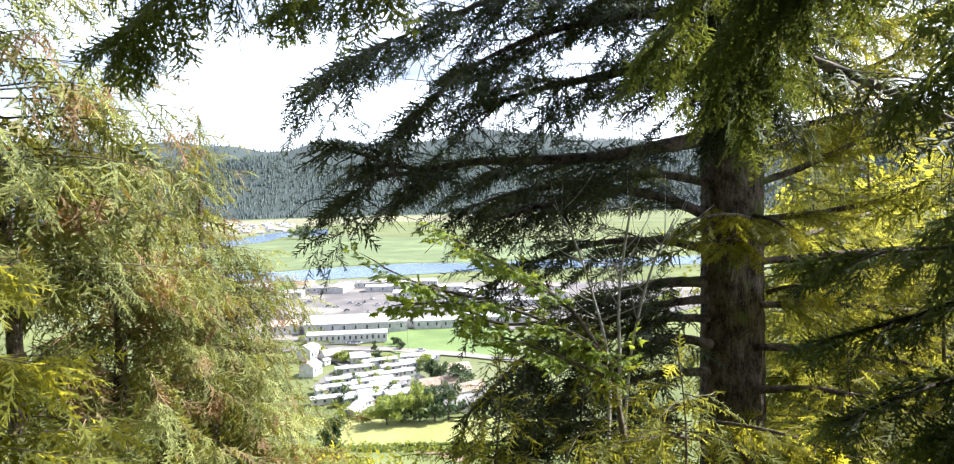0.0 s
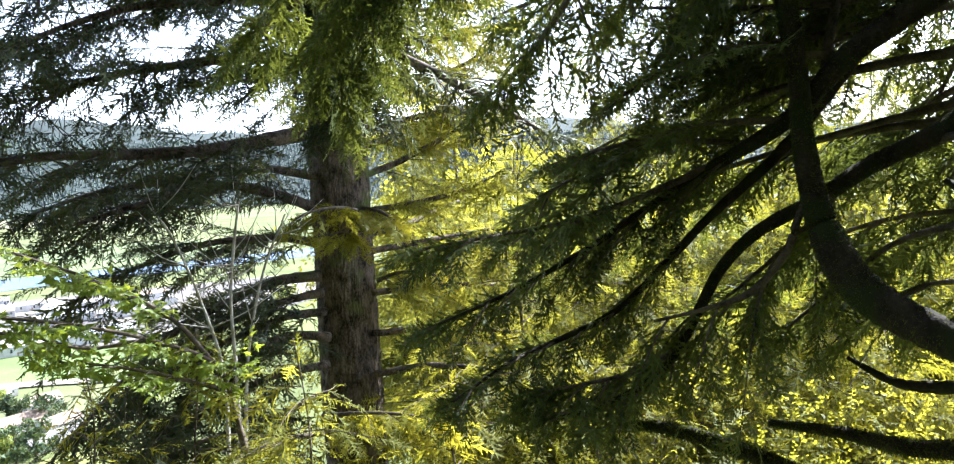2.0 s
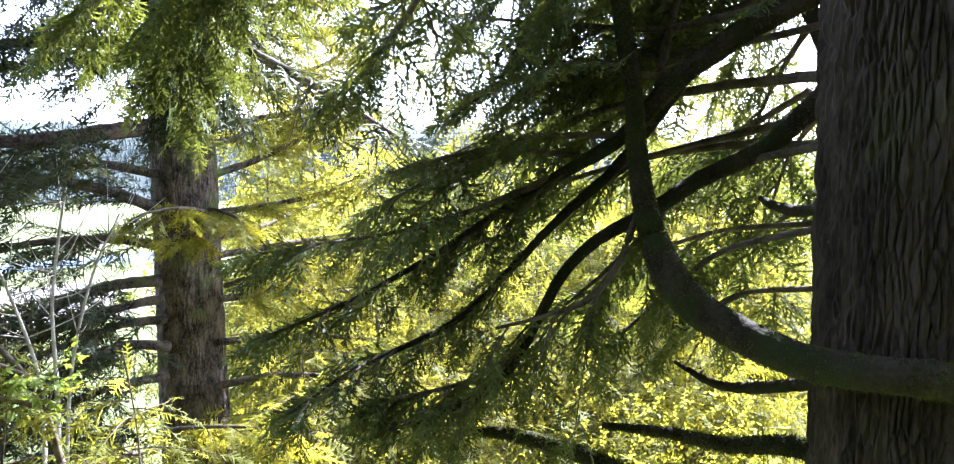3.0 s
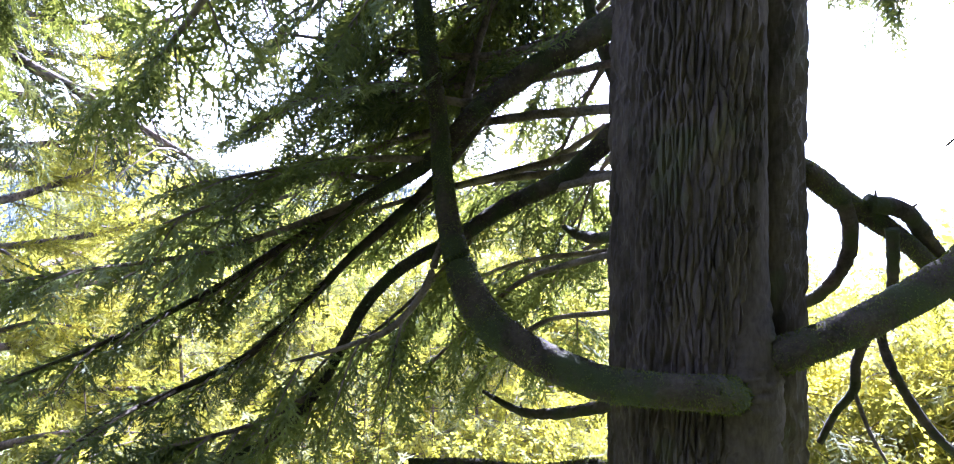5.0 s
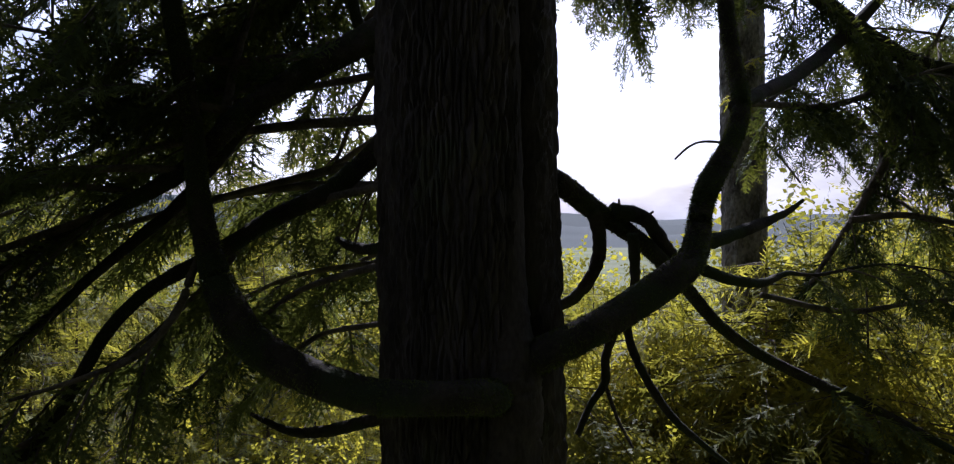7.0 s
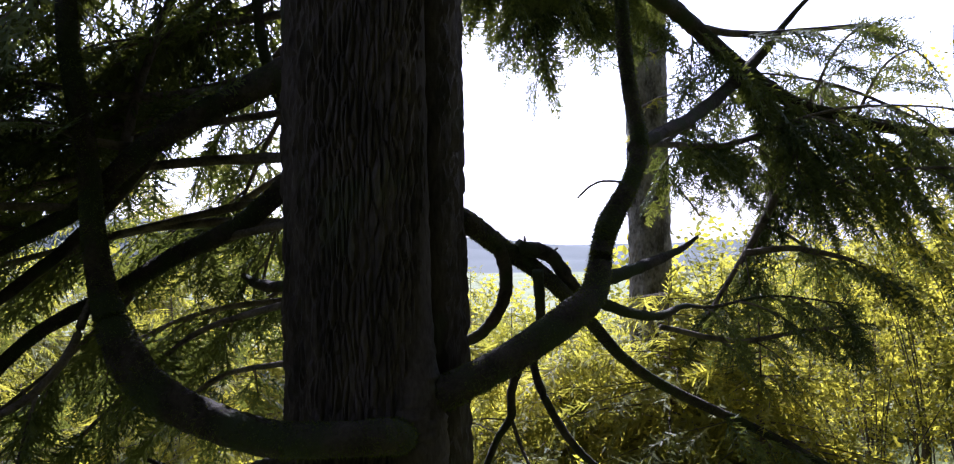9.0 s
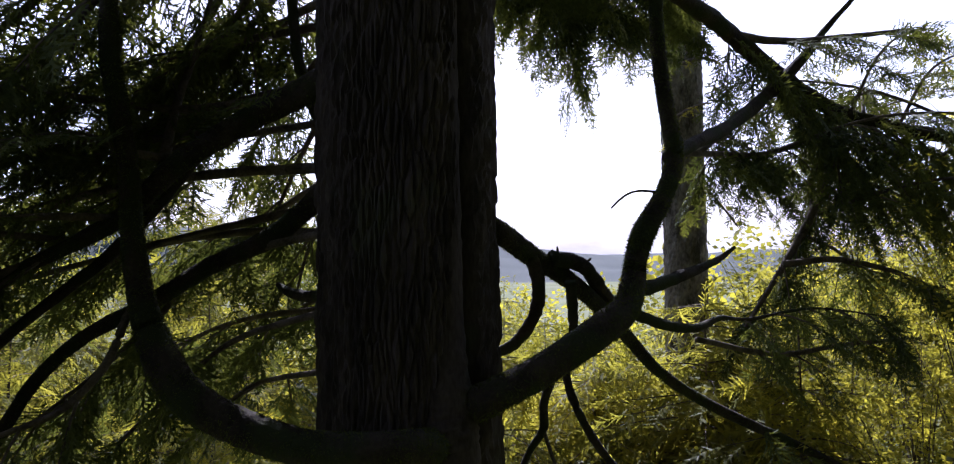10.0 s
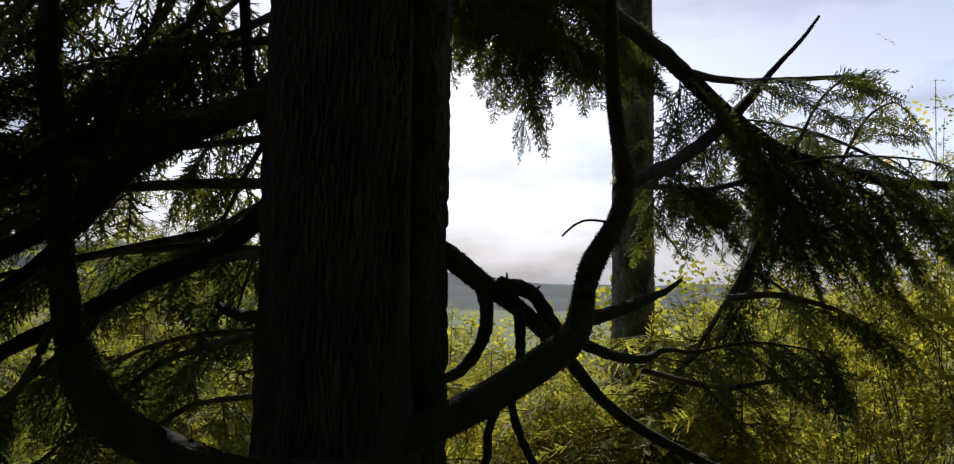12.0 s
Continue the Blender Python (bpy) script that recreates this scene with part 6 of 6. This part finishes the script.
# cars
car = thing("car", 0, 0, 0, "parked car on the asphalt lot", "car", "parked cars")
bm = box(-2.2, -0.9, 0.35, 2.2, 0.9, 0.95)
bmesh.ops.bevel(bm, geom=bm.edges[:], offset=0.15, segments=2, affect="EDGES")
part("body", bm, PAINT, car)
bm = box(-1.3, -0.8, 0.9, 1.0, 0.8, 1.5)
for v in bm.verts:
    if v.co.z > 1.2:
        v.co.x *= 0.72
        v.co.y *= 0.85
part("cabin", bm, DARK_PANE, car)
for sx in (-1.4, 1.4):
    for sy in (-0.85, 0.85):
        bm = bmesh.new()
        bmesh.ops.create_cone(bm, cap_ends=True, segments=12, radius1=0.34, radius2=0.34, depth=0.22, matrix=pose(sx, sy, 0.34, 90))
        part("wheel", bm, TYRE, car)
spots_car = [(-95, 506), (-87.5, 499.2), (-85, 510), (-73.8, 494.7), (-68, 502), (-62.3, 487.9), (-56.4, 492.3), (-108.1, 494.1), (-102.3, 490.7), (-91.5, 474.4), (-75.6, 465.2), (-129, 510), (-127, 516), (-139.3, 498.3), (-63.4, 480.5), (-61, 512), (-55, 508), (-68.1, 368.1), (-66.5, 367.9), (-65.2, 367.8), (-70.0, 368.3), (-30.8, 347.7), (-42, 527), (-31.0, 496.8), (-25, 507), (-139, 512), (-82, 527), (-76.4, 329.4), (-78.0, 326.1)]
for i, (x, y) in enumerate(spots_car):
    m = pose(x, y, VALLEY + 0.66, 0, 0, (5, 8, 95, 3)[i % 4] + i)
    if i == 0:
        car.matrix_world = m
    else:
        copy_thing(car, m)

# poles
pole = thing("utility_pole", 0, 0, 0, "weathered wooden utility pole with a crossarm", "pole", "utility poles")
pv, pf = tube([(0, 0, 0, 0.16), (0, 0, 5, 0.14), (0, 0, 11, 0.11)], 8)
shape("post", pv, pf, POLE, pole)
part("crossarm", box(-1.1, -0.06, 10.0, 1.1, 0.06, 10.15), POLE, pole)
for i, (x, y) in enumerate([(-130.5, 489.4), (-81.8, 482.9), (-37.8, 353.8), (-163, 595), (-10.8, 372.8)]):
    m = pose(x, y, VALLEY + 0.3, 0, 0, 20 * i)
    if i == 0:
        pole.matrix_world = m
    else:
        copy_thing(pole, m)


def far_tree(x, y, height, wide, mat, seed, label, pointed=0.0, cards=900, z=None):
    """A tree far below: trunk, limbs and a lumpy crown of many small leaf clumps with gaps."""
    r = np.random.default_rng(seed)
    z = VALLEY if z is None else z
    ob = thing("tree", 0, 0, 0, label, "tree", "valley trees")
    limb("trunk", [(x, y, z - 0.3, 0.03 * height), (x, y, z + 0.4 * height, 0.02 * height), (x, y, z + 0.9 * height, 0.005 * height)], TWIG, ob, 7)
    n_l = 14
    lobes = np.c_[r.normal(0, 0.32, n_l) * wide, r.normal(0, 0.32, n_l) * wide, r.uniform(0.25, 0.95, n_l) * height]
    lobes[:, :2] *= (1.15 - (0.35 + 0.6 * pointed) * lobes[:, 2:] / height)
    for q in lobes[:6]:
        v, f = tube([(x, y, z + q[2] * 0.6, 0.01 * height), (x + q[0], y + q[1], z + q[2], 0.003 * height)], 5)
        shape("branch", v, f, TWIG, ob)
    pick = r.integers(0, n_l, cards)
    d = r.normal(0, 1, (cards, 3))
    d /= np.linalg.norm(d, axis=1, keepdims=True)
    size = wide * (0.26 - 0.12 * pointed) * r.uniform(0.5, 1.05, cards)[:, None]
    c = lobes[pick] + d * size * [1, 1, 0.8] + [x, y, z]
    s = 0.045 * wide + 0.1
    tri = c[:, None] + r.normal(0, s, (cards, 3, 3))
    tagged(shape("crown", tri.reshape(-1, 3), np.arange(3 * cards).reshape(-1, 3), mat, ob), kind="stuff")


vt = np.random.default_rng(11)
for i, ((x, y), h, w, m, p) in enumerate(zip(
        [(-50.8, 330.7), (-17.6, 288.0), (-21.8, 294.0), (-24.2, 261.8), (-33.4, 237.6), (-28.7, 239.8), (-22.4, 240.7), (-17.1, 240.3), (-12.4, 242.6), (-207, 651), (-324, 1266), (-314, 1279), (-344, 1289), (-24.8, 243.5), (-33.9, 248.1), (-80.8, 340.8), (-67.3, 329.8), (-43.6, 361.3), (-41.2, 354.1), (-45.9, 367.3), (-9.3, 280.2), (-25.9, 314.8), (-50.7, 245.2), (-42.1, 244.6), (-91.7, 381.1)],
        (10, 10, 9, 8, 9, 11, 12, 14, 13, 16, 26, 22, 18, 9, 8, 6, 5, 5, 4, 4, 10, 7, 3, 2.5, 6),
        (5, 7, 7, 7, 8, 9, 8, 8, 9, 13, 20, 18, 14, 7, 7, 6, 6, 3, 3, 3, 8, 6, 5, 5, 8),
        "DDDLLLLDDDDDLDLLLDDDDLLLL", (0.8, 0.3, 0.4, 0, 0, 0.2, 0, 0.6, 0.4, 0, 0, 0, 0.2, 0, 0, 0, 0, 0, 0, 0, 0, 0, 0, 0, 0))):
    far_tree(x, y, h, w, DARK_LEAF if m == "D" else TREE_LEAF, 900 + i, "dark tree in the valley" if m == "D" else "leafy green tree in the valley", p)
# scattered trees beyond the lots, nearer the hill's end
for i in range(34):
    a, d = radians(vt.uniform(-34, -5)), vt.uniform(330, 950)
    far_tree(-math.sin(a) * d, math.cos(a) * d, vt.uniform(7, 15), vt.uniform(7, 13), DARK_LEAF if i % 3 else TREE_LEAF, 1900 + i, "dark tree in the valley" if i % 3 else "leafy green tree in the valley", 0.2, 420)
# small trees and bushes between the homes
for i in range(26):
    hx, hy = homes[i % len(homes)]
    far_tree(hx + vt.uniform(-13, 13), hy + vt.uniform(4, 8) * (1 if i % 2 else -1), vt.uniform(2.5, 6.5), vt.uniform(2.5, 5), TREE_LEAF if i % 3 else DARK_LEAF, 1950 + i, "small garden tree among the homes", 0.3, 260)
# hedge along the foot of the hill
hr = np.random.default_rng(12)
(hx0, hy0), (hx1, hy1) = [(-78.9, 214.9), (11.7, 213.3)]
u = hr.random(5000)[:, None]
hc = np.array([[hx0, hy0, VALLEY]]) * (1 - u) + np.array([[hx1, hy1, VALLEY]]) * u + hr.normal(0, 1, (5000, 3)) * [1, 1.6, 0.5] + [0, 0, 0.9]
ht = hc[:, None] + hr.normal(0, 0.45, (5000, 3, 3))
tagged(shape("hedge", ht.reshape(-1, 3), np.arange(15000).reshape(-1, 3), TREE_LEAF), "rough brown-green hedge along the grass strip", "hedge", kind="stuff")


# ---- forest on the far hills ----
def far_forest(count, yaw0, yaw1, r0, r1, seed, tall):
    r = np.random.default_rng(seed)
    yaw, far = np.radians(r.uniform(yaw0, yaw1, count)), np.sqrt(r.uniform(r0 * r0, r1 * r1, count))
    x, y = -np.sin(yaw) * far, np.cos(yaw) * far
    z = ground_height(x, y) - 1.5
    h, w = tall * r.uniform(0.6, 1.2, count), tall * r.uniform(0.18, 0.28, count)
    a = np.arange(5) * 2 * np.pi / 5
    ring = np.stack([np.cos(a), np.sin(a)], -1)
    tri, face, n = [], [], 0
    for lo, hi, k in ((0.1, 0.65, 1.0), (0.4, 1.0, 0.68)):
        rr = w[:, None] * k * r.uniform(0.7, 1.3, (count, 5))
        base = np.stack([x[:, None] + rr * ring[:, 0], y[:, None] + rr * ring[:, 1], (z + h * lo)[:, None] + r.normal(0, 0.6, (count, 5))], -1)
        tip = np.stack([x, y, z + h * hi], -1)[:, None]
        v = np.concatenate([base, tip], 1)
        f = np.array([[i, (i + 1) % 5, 5] for i in range(5)])
        tri.append(v.reshape(-1, 3))
        face.append((f[None] + (np.arange(count) * 6)[:, None, None]).reshape(-1, 3) + n)
        n += count * 6
    tagged(shape("far_forest", np.vstack(tri), np.vstack(face), FOREST), "dense conifer forest on the far hills", "forest", kind="stuff")


far_forest(10000, -40, 26, 2480, 3300, 1, 21)
far_forest(3000, -60, -40, 2480, 3300, 2, 17)
far_forest(1300, -60, 26, 3500, 4500, 3, 22)


far_tree(*(-12.41, 54.71, -19.63)[:2], 5.5, 2.2, DARK_LEAF, 990, "small dark pine on the lower slope", 0.7, 1500, (-12.33, 54.08, -21.23)[2])
